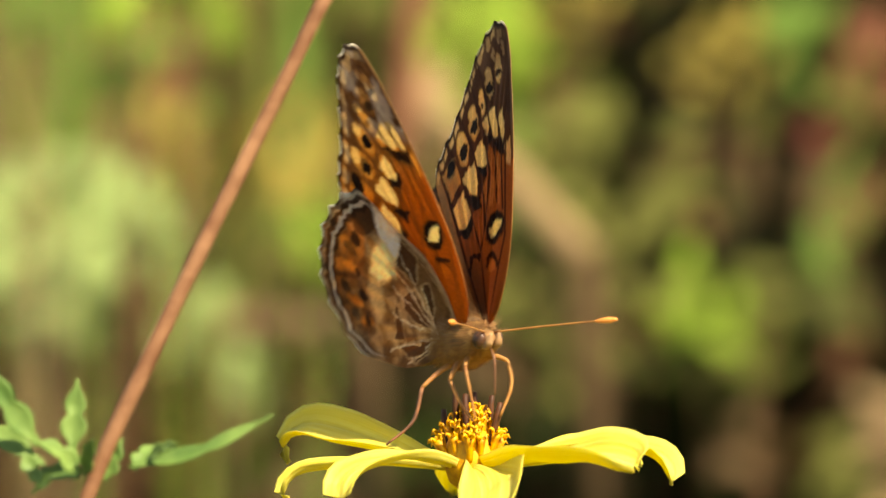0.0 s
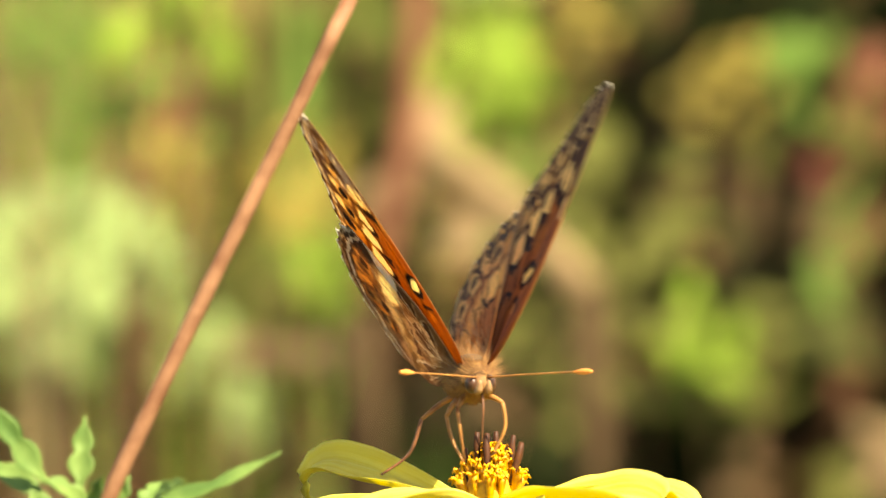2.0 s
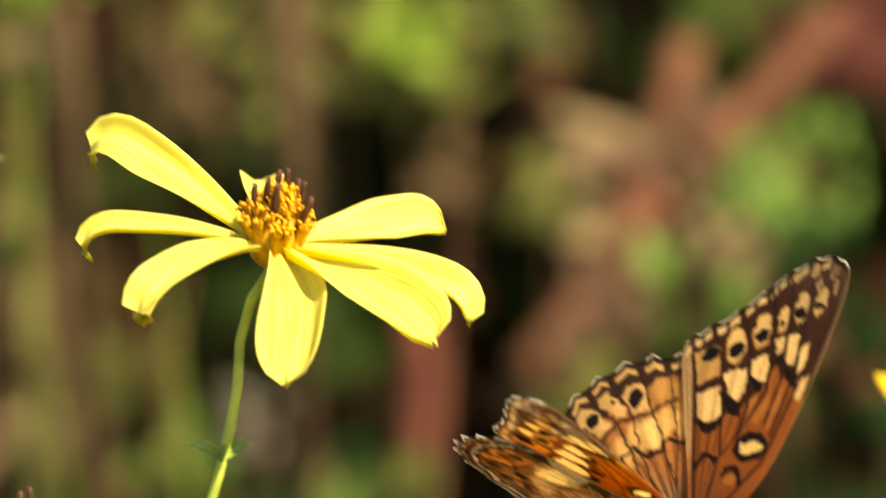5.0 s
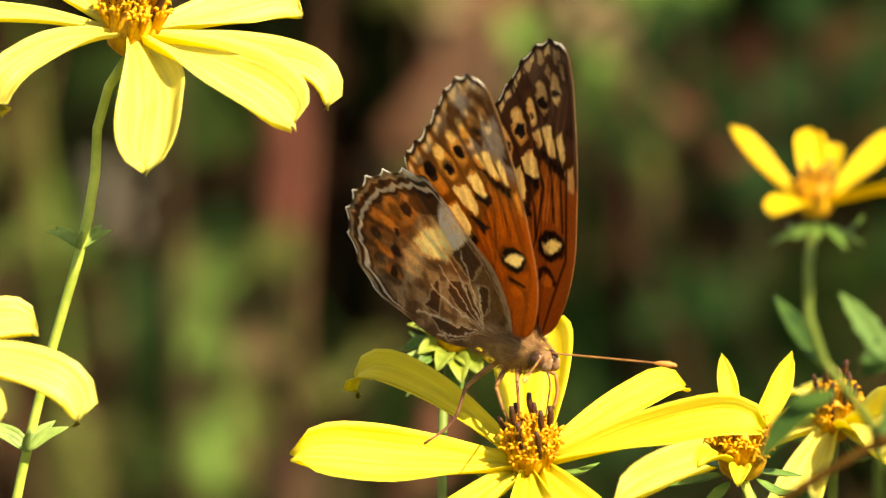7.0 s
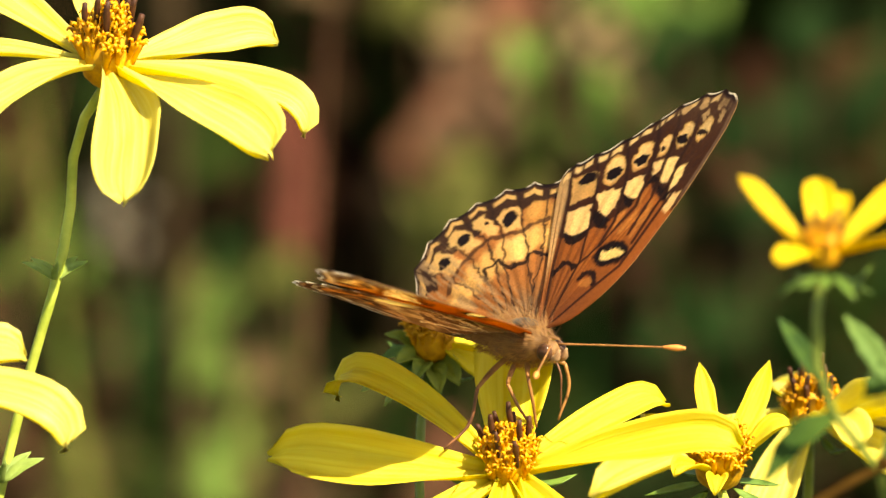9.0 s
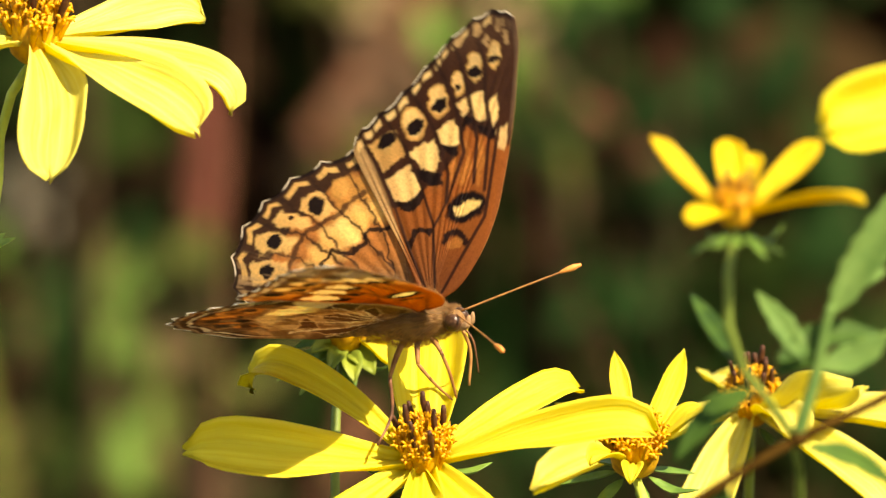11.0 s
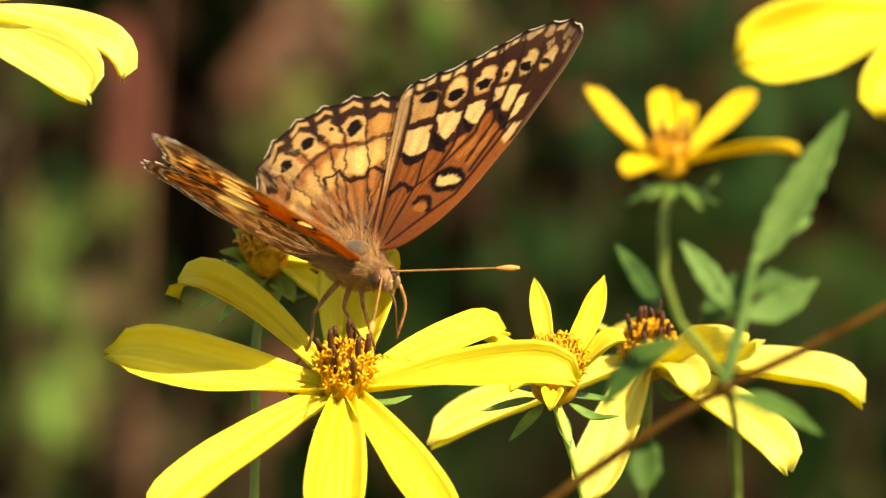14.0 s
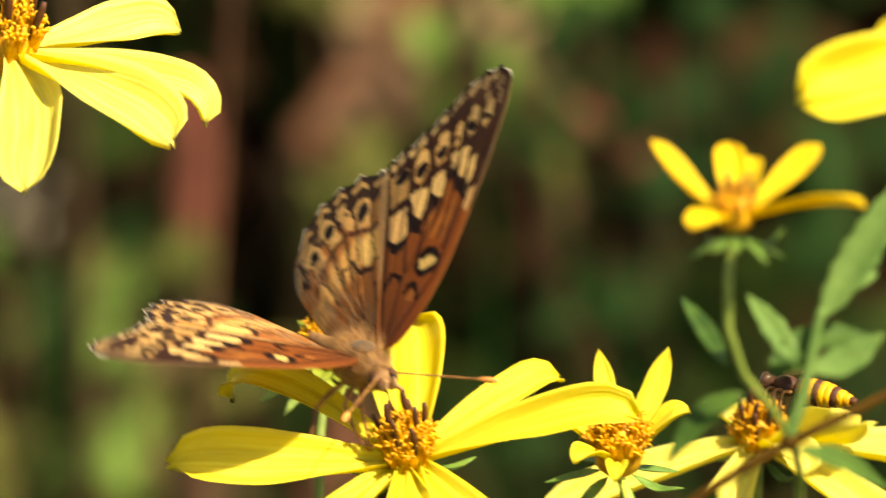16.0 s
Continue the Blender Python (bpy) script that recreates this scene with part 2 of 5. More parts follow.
def blunt_profile(v):
    return 0.27 + 0.73 * math.sin(min(1, v / 0.66) * math.pi / 2) if v < 0.66 else 0.10 + 0.90 * max(0.0, 1 - ((v - 0.66) / 0.34) ** 3.4) ** 0.7


def leaf_profile(v):
    return 0.05 + 0.98 * math.sin(math.pi * min(1, v ** 0.8)) ** 0.9


# ---- flowers ----
def flower_floret():
    v, f = tube([(0, 0, 0), (0, 0, 0.0016), (0, 0, 0.0024)], [0.00026, 0.00036, 0.00052], 5, 6)
    lobes = []
    for k in range(5):
        a = 2 * math.pi * k / 5
        d = Vector((math.cos(a), math.sin(a), 0))
        lobes.append(tube([d * 0.0003 + Vector((0, 0, 0.0023)), d * 0.0007 + Vector((0, 0, 0.0028)), d * 0.00095 + Vector((0, 0, 0.0026))],
                          [0.00022, 0.00018, 0.00006], 4, 4))
    return mesh("floret", *merge((v, f), *lobes))


def flower_anther():
    return mesh("anther", *tube([(0, 0, 0.001), (0.0001, 0, 0.0028), (0.0002, 0, 0.0044), (0.0002, 0.0001, 0.0050)], [0.00024, 0.00031, 0.00038, 0.00026], 7, 6))


FLORET_MESH = flower_floret()
FLORET_MESH.materials.append(FLORET)
ANTHER_MESH = flower_anther()
ANTHER_MESH.materials.append(ANTHER)


def flower(label, at, petals, axis=(0, -0.25, 1), disc=1.0, stem=(), bracts=(), sepals=8, florets=34, anthers=9, seed=0, group="tickseed flowers", back=0.0, core=None, girth=1.0, ray=None, shape=petal_profile, stalk=None, roll=0.0, buds=()):
    """A composite flower on its stem. petals: tip right, up, away (grid steps from the disc), arch, curl degrees, width, twist degrees and, for some, a sideways bow."""
    rng = random.Random(seed)
    centre = spot(*at, back)
    foot = Vector((centre.x, centre.y + 0.02, 0))
    plant = thing("yellow_flower", foot, label, "flower", group)
    axis = Vector(axis).normalized()
    turn = axis.to_track_quat("Z", "Y").to_matrix()
    # receptacle
    rings = [(0.0016, -0.0022), (0.0027, -0.0012), (0.0031, 0.0003), (0.0030, 0.0026), (0.0024, 0.0040), (0.0013, 0.0048), (0.0003, 0.0050)]
    verts, faces = [], []
    sides = 18
    for r, z in rings:
        for j in range(sides):
            a = 2 * math.pi * j / sides
            verts.append(turn @ Vector((r * disc * math.cos(a), r * disc * math.sin(a), z * disc)))
    for i in range(len(rings) - 1):
        for j in range(sides):
            k = (j + 1) % sides
            faces.append((i * sides + j, i * sides + k, (i + 1) * sides + k, (i + 1) * sides + j))
    faces.append(tuple(range(sides - 1, -1, -1)))
    faces.append(tuple((len(rings) - 1) * sides + j for j in range(sides)))
    head = part("flower_head", mesh("flower_head", verts, faces), core or DISC, plant, "golden orange domed flower head", centre - foot)
    dark = sorted({int((i + rng.uniform(0.2, 0.8)) / anthers * 0.9 * (florets + anthers)) + 2 for i in range(anthers)})
    for k in range(florets + anthers):
        f = (k + 0.5) / (florets + anthers)
        a = k * 2.39996 + rng.uniform(-0.2, 0.2)
        is_anther = k in dark
        if is_anther:
            j = dark.index(k)
            a, f = 2.39996 * j + 0.9, 0.12 + 0.72 * (j + 0.5) / anthers
        slope = math.sqrt(f) * 1.3
        rr = math.sin(slope) * 0.0029 * disc
        p = Vector((rr * math.cos(a), rr * math.sin(a), (0.0052 * math.cos(slope) - 0.0005) * disc))
        out = math.sin(slope) * (0.16 if is_anther else 0.46)
        lean = Vector((out * math.cos(a), out * math.sin(a), 1)).normalized() + Vector((rng.uniform(-.14, .14), rng.uniform(-.14, .14), 0))
        ob = part("anther" if is_anther else "floret", ANTHER_MESH if is_anther else FLORET_MESH, None, head)
        m = (turn @ lean.normalized()).to_track_quat("Z", "Y").to_matrix().to_4x4()
        s = disc * (rng.uniform(1.05, 1.25) if is_anther else rng.uniform(0.95, 1.25))
        ob.matrix_basis = Matrix.Translation(turn @ (p - Vector((0, 0, 0.0006)))) @ m @ Matrix.Rotation(rng.uniform(0, 6), 4, "Z") @ Matrix.Diagonal((s, s, s, 1))
    for k, (dx, up, away, arch, curl, width, twist, *bow) in enumerate(petals):
        tip = BASIS @ Vector((dx, away, up)) * UNIT * (1.12 if curl > 40 else 1.03)
        flat = tip - axis * tip.dot(axis)
        start = flat.normalized() * 0.0020 * disc + axis * 0.0002
        mid = start.lerp(tip, 0.5) + axis * (arch * UNIT) + RIGHT * (sum(bow) * UNIT)
        line = []
        n = 21 if roll else 15
        for i in range(n):
            u = i / (n - 1)
            line.append(start * (1 - u) ** 2 + mid * (2 * u * (1 - u)) + tip * u * u)
        # the outer part rolls over
        if curl:
            k0 = int(n * (roll or (0.74 if curl < 60 else 0.62)))
            length = sum((line[i + 1] - line[i]).length for i in range(k0, n - 1)) / (n - 1 - k0)
            d = (line[k0] - line[k0 - 1]).normalized()
            hinge = d.cross(axis).normalized()
            for i in range(k0 + 1, n):
                q = (i - k0) / (n - 1 - k0)
                d = Matrix.Rotation(-radians(curl) * 2 * q / (n - 1 - k0), 3, hinge) @ d
                line[i] = line[i - 1] + d * length
        v, f, uv = blade(line, width * UNIT, axis, shape, 0.22, 15, 0.00016, 0.050, seed=seed * 10 + k, twist=radians(twist), lobes=0.055 if curl < 60 else 0.012)
        part("petal", mesh("petal", v, f, uv), ray or PETAL, head)
    for k, (dx, up, away, width, mat) in enumerate(buds):
        tip = BASIS @ Vector((dx, away, up)) * UNIT
        base = tip.normalized() * 0.0016 * disc - axis * 0.0012
        v, f, uv = blade(curve_points([base, base.lerp(tip, 0.55) + axis * 0.0007, tip], 9), width * UNIT, (0, -0.8, 0.6), leaf_profile, 0.35, 7, 0.0004, seed=seed + k)
        part("bract", mesh("bract", v, f, uv), mat, head, "unopened yellow-green bract" if mat is BUD else "")
    for k in range(sepals):
        a = 2 * math.pi * k / max(1, sepals) + 0.3
        d = turn @ Vector((math.cos(a), math.sin(a), 0))
        lin = curve_points([d * 0.0020 * disc - axis * 0.0018, d * 0.0055 * disc - axis * 0.0028, d * 0.0090 * disc - axis * 0.0022 * rng.uniform(.4, 2.0)], 7)
        v, f, uv = blade(lin, 0.0017 * disc, axis, leaf_profile, 0.2, 5, 0.0002, seed=k)
        part("sepal", mesh("sepal", v, f, uv), SEPAL, head)
    pts = [centre - axis * 0.0018 * disc] + [spot(x, y, b) for x, y, b in stem]
    end = pts[-1]
    pts += [end + Vector((-0.004, 0.005, -0.08)), Vector((foot.x, foot.y, -0.01))]
    pts = [p - foot for p in pts]
    part("stem", mesh("stem", *tube(pts, [girth * r for r in [0.00058] * 6 + [0.0007] * 6 + [0.0014] * 20], 160, 8, 0.12)), stalk or STEM, plant)
    for x, y, b, size in bracts:
        c = spot(x, y, b) - foot
        for k in range(5):
            a = k * 1.9 + seed
            d = Vector((math.cos(a), math.sin(a) * 0.6, 0.75)).normalized()
            lin = curve_points([c, c + d * size * 0.5, c + d * size + Vector((math.cos(a), 0, -0.2)) * size * 0.25], 7)
            v, f, uv = blade(lin, size * 0.34, (0, -0.6, 0.8), leaf_profile, 0.3, 5, 0.0002, seed=k)
            part("bract", mesh("bract", v, f, uv), BRACT, plant)
    return plant, head, foot, centre


FLOWER_A = flower("tall tickseed flower with narrow curled lemon-yellow petals", (54, 2), [
    (-345, 204, 120, 10, 120, 92, -40), (-350, 6, -40, 34, 118, 60, -14), (-222, -124, -230, 72, 96, 78, -10),
    (40, -226, -290, 30, 30, 124, 22, 62), (300, -135, -260, 26, 25, 146, 16), (356, -62, -120, 24, 80, 92, 12),
    (290, 82, 140, 8, 40, 100, 28), (-62, 145, 330, 20, 30, 84, 0)],
    axis=(0.05, -0.12, 1), stem=[(36, 55, 0.001), (6, 108, 0.002), (-16, 287, 0.003), (-38, 385, 0.002), (-81, 537, 0.004), (-150, 830, 0.006)],
    bracts=[(-38, 383, 0.002, 0.0036), (-130, 742, 0.004, 0.0046)], seed=1, sepals=0, ray=HIGHLIT_PETAL, shape=blunt_profile, roll=0.7)
FLOWER_B = flower("broad open tickseed flower with lemon-yellow petals", (785, 796), [
    (-300, 200, 140, 92, 88, 76, -16), (-402, 74, -90, -10, 12, 116, -34), (-330, -215, -230, 20, 5, 108, 0),
    (-22, -235, -330, 20, 5, 108, 0), (175, -230, -300, 20, 5, 92, 0), (402, 45, -130, 24, 40, 86, 33),
    (292, 122, 190, 14, 40, 72, 20), (35, 245, 210, 20, 20, 146, 0)],
    axis=(0, -0.30, 1), disc=0.86, stem=[(735, 960, 0.006), (715, 1150, 0.01)], seed=2)
FLOWER_C = flower("soft pale-yellow tickseed flower behind the twig", (1325, 730), [
    (-115, -235, -200, 20, 10, 100, 0), (250, -172, -220, 24, 40, 105, 0), (372, -42, -60, 30, 50, 110, 0),
    (178, 44, -170, -16, 0, 150, -38), (-400, -136, -60, 26, 12, 116, 0), (70, -30, -200, 50, 60, 80, 0), (-60, 60, 240, 20, 0, 90, 0)],
    axis=(0, -0.25, 1), disc=0.8, anthers=13, florets=40, stem=[(1320, 900, 0.04), (1300, 1150, 0.04)], seed=3, back=0.036, sepals=5, ray=HIGHLIT_PETAL, stalk=DULL_STEM)
FLOWER_D = flower("opening golden-yellow tickseed flower above the twig", (1312, 384), [
    (-127, 119, 16, -16, 0, 47, -25), (-8, 118, 94, 0, 0, 50, 0), (35, 96, 141, 0, 0, 39, 0), (130, 110, 47, -3, 0, 53, 25),
    (187, 27, -94, 14, 25, 55, -6), (-71, -8, -94, 8, 40, 47, -20)],
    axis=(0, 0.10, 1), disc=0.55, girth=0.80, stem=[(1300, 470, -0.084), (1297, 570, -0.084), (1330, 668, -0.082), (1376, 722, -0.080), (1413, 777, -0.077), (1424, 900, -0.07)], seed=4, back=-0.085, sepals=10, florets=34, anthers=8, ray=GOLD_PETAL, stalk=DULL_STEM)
FLOWER_E = flower("large pale-yellow tickseed flower out of focus", (1850, 125), [
    (-453, -77, -44, 33, 10, 176, -50), (-295, 33, 132, 22, 0, 132, -40), (-182, -182, -176, 22, 40, 143, -30), (220, -66, -165, 22, 20, 143, 0),
    (286, 66, 88, 22, 20, 143, 0), (66, 88, 275, 22, 20, 143, 0)],
    axis=(0, -0.2, 1), disc=1.4, stem=[(1852, 300, 0.125), (1860, 700, 0.125)], seed=5, back=0.125)
FLOWER_F = flower("half-open tickseed flower with yellow-green bracts round a golden disc", (645, 570), [
    (110, -10, 20, 10, 20, 84, 0), (96, -62, -40, 12, 20, 60, 0), (112, 50, 110, 10, 10, 70, 0)],
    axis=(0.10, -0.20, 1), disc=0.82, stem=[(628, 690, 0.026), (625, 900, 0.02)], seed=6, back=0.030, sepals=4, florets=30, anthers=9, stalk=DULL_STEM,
    buds=((16, -88, -70, 42, BUD), (52, -74, -60, 44, BUD), (-62, 62, 10, 26, BUD), (-86, 20, -20, 24, BUD), (-30, 78, 40, 26, BUD), (-66, -34, -60, 34, BUD), (-30, -66, -80, 34, BUD), (-96, -26, 20, 24, SEPAL),
          (-128, -86, -40, 30, BRACT), (-86, -112, -50, 26, BRACT), (-70, -64, -70, 30, SEPAL), (10, -120, -60, 30, SEPAL)))
FLOWER_G = flower("tickseed flower with narrow upright petals", (1155, 790), [
    (-32, 184, 100, -6, 0, 38, 0), (90, 188, 90, -14, 0, 48, 45), (-135, 95, 60, 10, 0, 62, 20), (115, 85, -30, 36, 70, 56, 0),
    (-75, 5, -130, 30, 60, 50, 0), (-10, -22, -150, 20, 60, 40, 0)],
    axis=(0.05, -0.3, 1), disc=0.9, stem=[(1178, 880, 0.006), (1215, 1020, 0.006)], seed=7, back=0.010, anthers=0, sepals=7, shape=pointed_profile)
FLOWER_H = flower("pale-yellow tickseed flower low on the stem", (-352, 622), [
    (255, 44, 60, 20, 30, 112, 15), (345, -70, -60, 24, 70, 110, 15), (200, -110, -220, 20, 40, 100, 0), (-200, 80, 60, 20, 20, 100, 0),
    (-290, -60, -100, 20, 30, 100, 0), (-40, -150, -260, 20, 20, 100, 0)],
    axis=(0, -0.15, 1), stem=[(-335, 760, -0.016), (-330, 950, -0.016)], seed=8, back=-0.016, ray=HIGHLIT_PETAL)


# ---- twigs and leaves ----
def leaf_on(parent, base, tip, width, mat, bend=0.0, normal=(0, -0.75, 0.65), teeth=0, seed=0, back=(0, 0), shape=leaf_profile):
    o = parent.location
    a, b = spot(*base, back[0]) - o, spot(*tip, back[1]) - o
    mid = a.lerp(b, 0.5) + ABOVE * bend * UNIT
    v, f, uv = blade(curve_points([a, mid, b], 29), width * UNIT, normal, shape, 0.22, 7, 0.00025, teeth=teeth, tooth=0.22, seed=seed)
    return part("leaf", mesh("leaf", v, f, uv), mat, parent)


def lobed_profile(v):
    return leaf_profile(v) * (0.42 + 0.58 * abs(math.cos(v * math.pi * 2.6 + 0.5)) ** 0.7)


def stick_plant():
    foot = spot(-860, 200, -0.05)
    foot.z = 0
    t = thing("slanting_weed", foot, "slanting smooth red-brown weed stem with lobed green leaves", "plant")
    pts = [spot(x - 8, y, -0.05) - foot for x, y in ((-312, -960), (-438, -690), (-568, -415), (-684, -160), (-752, 0), (-790, 200))]
    pts += [Vector((0, 0, -0.01))]
    part("stem", mesh("stem", *tube(pts, [0.00082, 0.00100, 0.00116, 0.0012, 0.0014, 0.0016, 0.002, 0.0025], 140, 10, 0.06)), TWIG, t)
    for k, (base, tip, w, bend) in enumerate([
            ((-850, -80), (-958, -232), 48, -6), ((-790, -70), (-783, -202), 46, 0), ((-838, -45), (-1040, -110), 44, 26), ((-770, -30), (-860, -90), 40, 10),
            ((-690, -45), (-430, -143), 30, -16), ((-680, -40), (-640, -86), 36, 4), ((-655, -60), (-600, -88), 30, 4), ((-735, -20), (-700, -96), 46, 6),
            ((-775, -25), (-862, 4), 44, 22), ((-765, -30), (-752, -96), 34, 0), ((-880, -70), (-842, -6), 34, 0)]):
        leaf_on(t, base, tip, w, WEED_LEAF, bend, teeth=0, seed=k, shape=lobed_profile, back=(-0.05, -0.054 + 0.004 * (k % 3)))
    return t


def twig_plant():
    foot = spot(1000, 1000, -0.02)
    foot.z = 0
    t = thing("twig", foot, "olive-brown slanting twig with soft green lobed leaves", "plant")
    pts = [Vector((0, 0, -0.01))] + [spot(x, y, b) - foot for x, y, b in ((1060, 1010, -0.075), (1135, 955, -0.075), (1290, 850, -0.078), (1415, 776, -0.078), (1530, 722, -0.078), (1690, 640, -0.078), (1950, 508, -0.078))]
    part("stem", mesh("stem", *tube(pts, [0.002] * 8 + [0.0010, 0.0006, 0.0005], 160, 10, 0.1)), TWIG_OLIVE, t)
    part("node", mesh("node", *ball(spot(1413, 777, -0.078) - foot, (0.0010, 0.0009, 0.0009), 12, 8)), TWIG_OLIVE, t, "swollen brown node")
    up = [spot(x, y, -0.078) - foot for x, y in ((1410, 776), (1445, 660), (1460, 585), (1472, 540))]
    part("side_stem", mesh("side_stem", *tube(up, [0.00066, 0.0006, 0.0005], 16, 8)), LEAF, t)
    for k, (base, tip, w, bend, mat, teeth) in enumerate([
            ((1468, 560), (1632, 286), 54, -6, LEAF, 7), ((1500, 510), (1570, 478), 34, 4, LEAF, 0), ((1425, 640), (1338, 516), 34, 6, LEAF, 4),
            ((1450, 650), (1580, 585), 44, -14, LEAF, 3), ((1450, 640), (1372, 660), 40, 10, DARK_LEAF, 0), ((1375, 640), (1560, 590), 44, 20, DARK_LEAF, 3),
            ((1330, 690), (1195, 815), 38, 20, DARK_LEAF, 3), ((1270, 960), (1276, 850), 46, 0, DARK_LEAF, 3), ((1430, 790), (1590, 862), 32, 12, DARK_LEAF, 3),
            ((1300, 640), (1222, 520), 32, 4, DARK_LEAF, 0)]):
        leaf_on(t, base, tip, w, mat, bend, teeth=teeth, seed=20 + k, back=(-0.078, -0.078 + (0.02 if k == 9 else 0.002 * (k % 3))))
    return t


STICK = stick_plant()
STICK_AT = STICK.location.copy()
twig_plant()


# ---- butterfly ----
def vnoise(x, y, seed=0):
    """Smooth value noise, vectorised."""
    xi, yi = np.floor(x), np.floor(y)
    u, v = x - xi, y - yi
    u, v = u * u * (3 - 2 * u), v * v * (3 - 2 * v)

    def h(a, b):
        s = np.sin(a * 127.1 + b * 311.7 + seed * 74.7) * 43758.5453
        return s - np.floor(s)
    return (h(xi, yi) * (1 - u) + h(xi + 1, yi) * u) * (1 - v) + (h(xi, yi + 1) * (1 - u) + h(xi + 1, yi + 1) * u) * v


def soft(a, b, x):
    u = np.clip((x - a) / (b - a), 0, 1)
    return u * u * (3 - 2 * u)


def lay(base, top, k):
    return base + (np.asarray(top) - base) * np.clip(k, 0, 1)[:, None]


def tanned(col, k):
    """Dusts a wing colour with pale tan scales by the share k."""
    return col * (1 - k) + col.mean(1)[:, None] * np.array((1.42, 1.04, 0.62)) * k


def bar(x, a, b, s=0.12):
    return soft(a - s, a + s, x) * (1 - soft(b - s, b + s, x))


def oval(l, g, cl, cg, a, b, ang=0.0):
    c, s = math.cos(ang), math.sin(ang)
    x, y = (l - cl) * c + (g - cg) * s, -(l - cl) * s + (g - cg) * c
    return np.hypot(x / a, y / b)


ORANGE, CREAM, DARK = (0.40, 0.146, 0.030), (0.84, 0.63, 0.30), (0.026, 0.011, 0.007)
DEEP, WHITE = (0.46, 0.13, 0.013), (0.80, 0.74, 0.62)
FORE = [(0, 2.6), (1.2, 4.6), (4.4, 6.9), (9.4, 8.7), (14.6, 9.3), (20.6, 9.6), (26.2, 9.4), (30.5, 9.0), (33.0, 8.1), (34.0, 6.2), (33.3, 3.6), (31.0, 0.4), (27.2, -3.0), (24.1, -6.0), (21.4, -9.3),
        (20.2, -10.6), (18.9, -10.8), (14.2, -8.0), (8.8, -4.5), (3.9, -1.6), (0, 0.4)]
HIND = [(0, 1.6), (4, 2.6), (8.5, 1.9), (12.5, -1.3), (16.4, -4.0), (18.7, -6.2), (19.0, -9.6), (18.3, -13.2), (17.2, -16.6), (15.2, -20.0), (13.0, -22.6), (10.4, -24.4), (7.2, -25.0),
        (4.0, -24.4), (1.6, -22.2), (-0.4, -17.0), (-1.9, -12.0), (-2.2, -6), (-1.2, -1)]
FORE_VEINS = np.radians([-38, -34, -29.7, -24.1, -19.3, -16.2, -12.7, -9, -5])
HIND_VEINS = np.radians([-90, -78.5, -68, -59.5, -52, -41, -31, -18, 0])


def fan(l, g, origin, veins):
    """Cell number and the place across the cell: 0 in its middle, 1 on a vein."""
    cell = np.interp(np.arctan2(g - origin[1], l - origin[0]), veins, np.arange(len(veins)))
    f = cell - np.floor(cell)
    return np.floor(cell), f, np.abs(f - 0.5) * 2


def wing_sheet(name, outline, origin, margin, veins, paint_top, paint_under, mirror, scallop, droop=0.0, nu=300, nr=190):
    """A thin two-sided wing from its outline; margin: the stretch of the outline (by index) that is the outer edge, with cells between veins."""
    fine = np.array([tuple(p) for p in curve_points([(x, y, 0) for x, y in outline], 4000)])[:, :2]
    seg = np.r_[0, np.cumsum(np.hypot(*np.diff(fine, axis=0).T))]
    knots = np.r_[0, np.cumsum(np.hypot(*np.diff(np.array(outline), axis=0).T))]
    share = np.interp(seg / seg[-1] * knots[-1], knots, np.arange(len(outline)))
    s = np.linspace(0, seg[-1], nu)
    ox, oy, sh = np.interp(s, seg, fine[:, 0]), np.interp(s, seg, fine[:, 1]), np.interp(s, seg, share)
    c = np.clip((sh - margin[0]) / (margin[1] - margin[0]), -0.35, 1.35)      # 0..1 along the outer edge
    on = soft(-0.02, 0.05, c) * (1 - soft(0.95, 1.02, c))
    cell = c * veins
    dx, dy = ox - origin[0], oy - origin[1]
    reach = np.hypot(dx, dy)
    k = 1 + on * scallop * (np.abs(np.sin(cell * math.pi)) ** 0.7 * -1 + 0.45) / reach * 1.0
    r = np.linspace(0, 1, nr) ** 0.8
    R, K = np.meshgrid(r, k, indexing="ij")
    L, G = origin[0] + R * (dx * k)[None, :], origin[1] + R * (dy * k)[None, :]
    C = np.broadcast_to(c, R.shape)
    M = (1 - R) * (reach * k)[None, :]
    l, g, cc, m, rr = L.ravel(), G.ravel(), C.ravel(), M.ravel(), R.ravel()
    top = paint_top(l, g, cc, m, rr)
    under = paint_under(l, g, cc, m, rr)
    z = 0.35 * np.sin(np.clip(rr, 0, 1) * 2.6) + 0.10 * np.cos(cc * veins * 2 * math.pi) * rr * (1 - rr) * 2
    # the inner edge of a hindwing folds down round the body
    z = z - droop * np.clip(7 - l, 0, 9) ** 2 * soft(0, -9, g)
    x = l * (-1 if mirror else 1)
    n = len(l)
    verts = np.r_[np.c_[x, g, z + 0.05], np.c_[x, g, z - 0.05]] * 0.001
    a = (np.arange(nr - 1)[:, None] * nu + np.arange(nu - 1)[None, :]).ravel()
    q = np.c_[a, a + nu, a + nu + 1, a + 1]
    if mirror:
        q = q[:, ::-1]
    q = q[:, ::-1]
    rim = np.arange(nu - 1) + (nr - 1) * nu
    side = np.c_[rim, rim + 1, rim + 1 + n, rim + n]
    faces = np.r_[q, q[:, ::-1] + n, side]
    return mesh(name, verts.tolist(), faces.tolist(), pattern=np.clip(np.r_[top, under], 0, 1) ** 1.14)


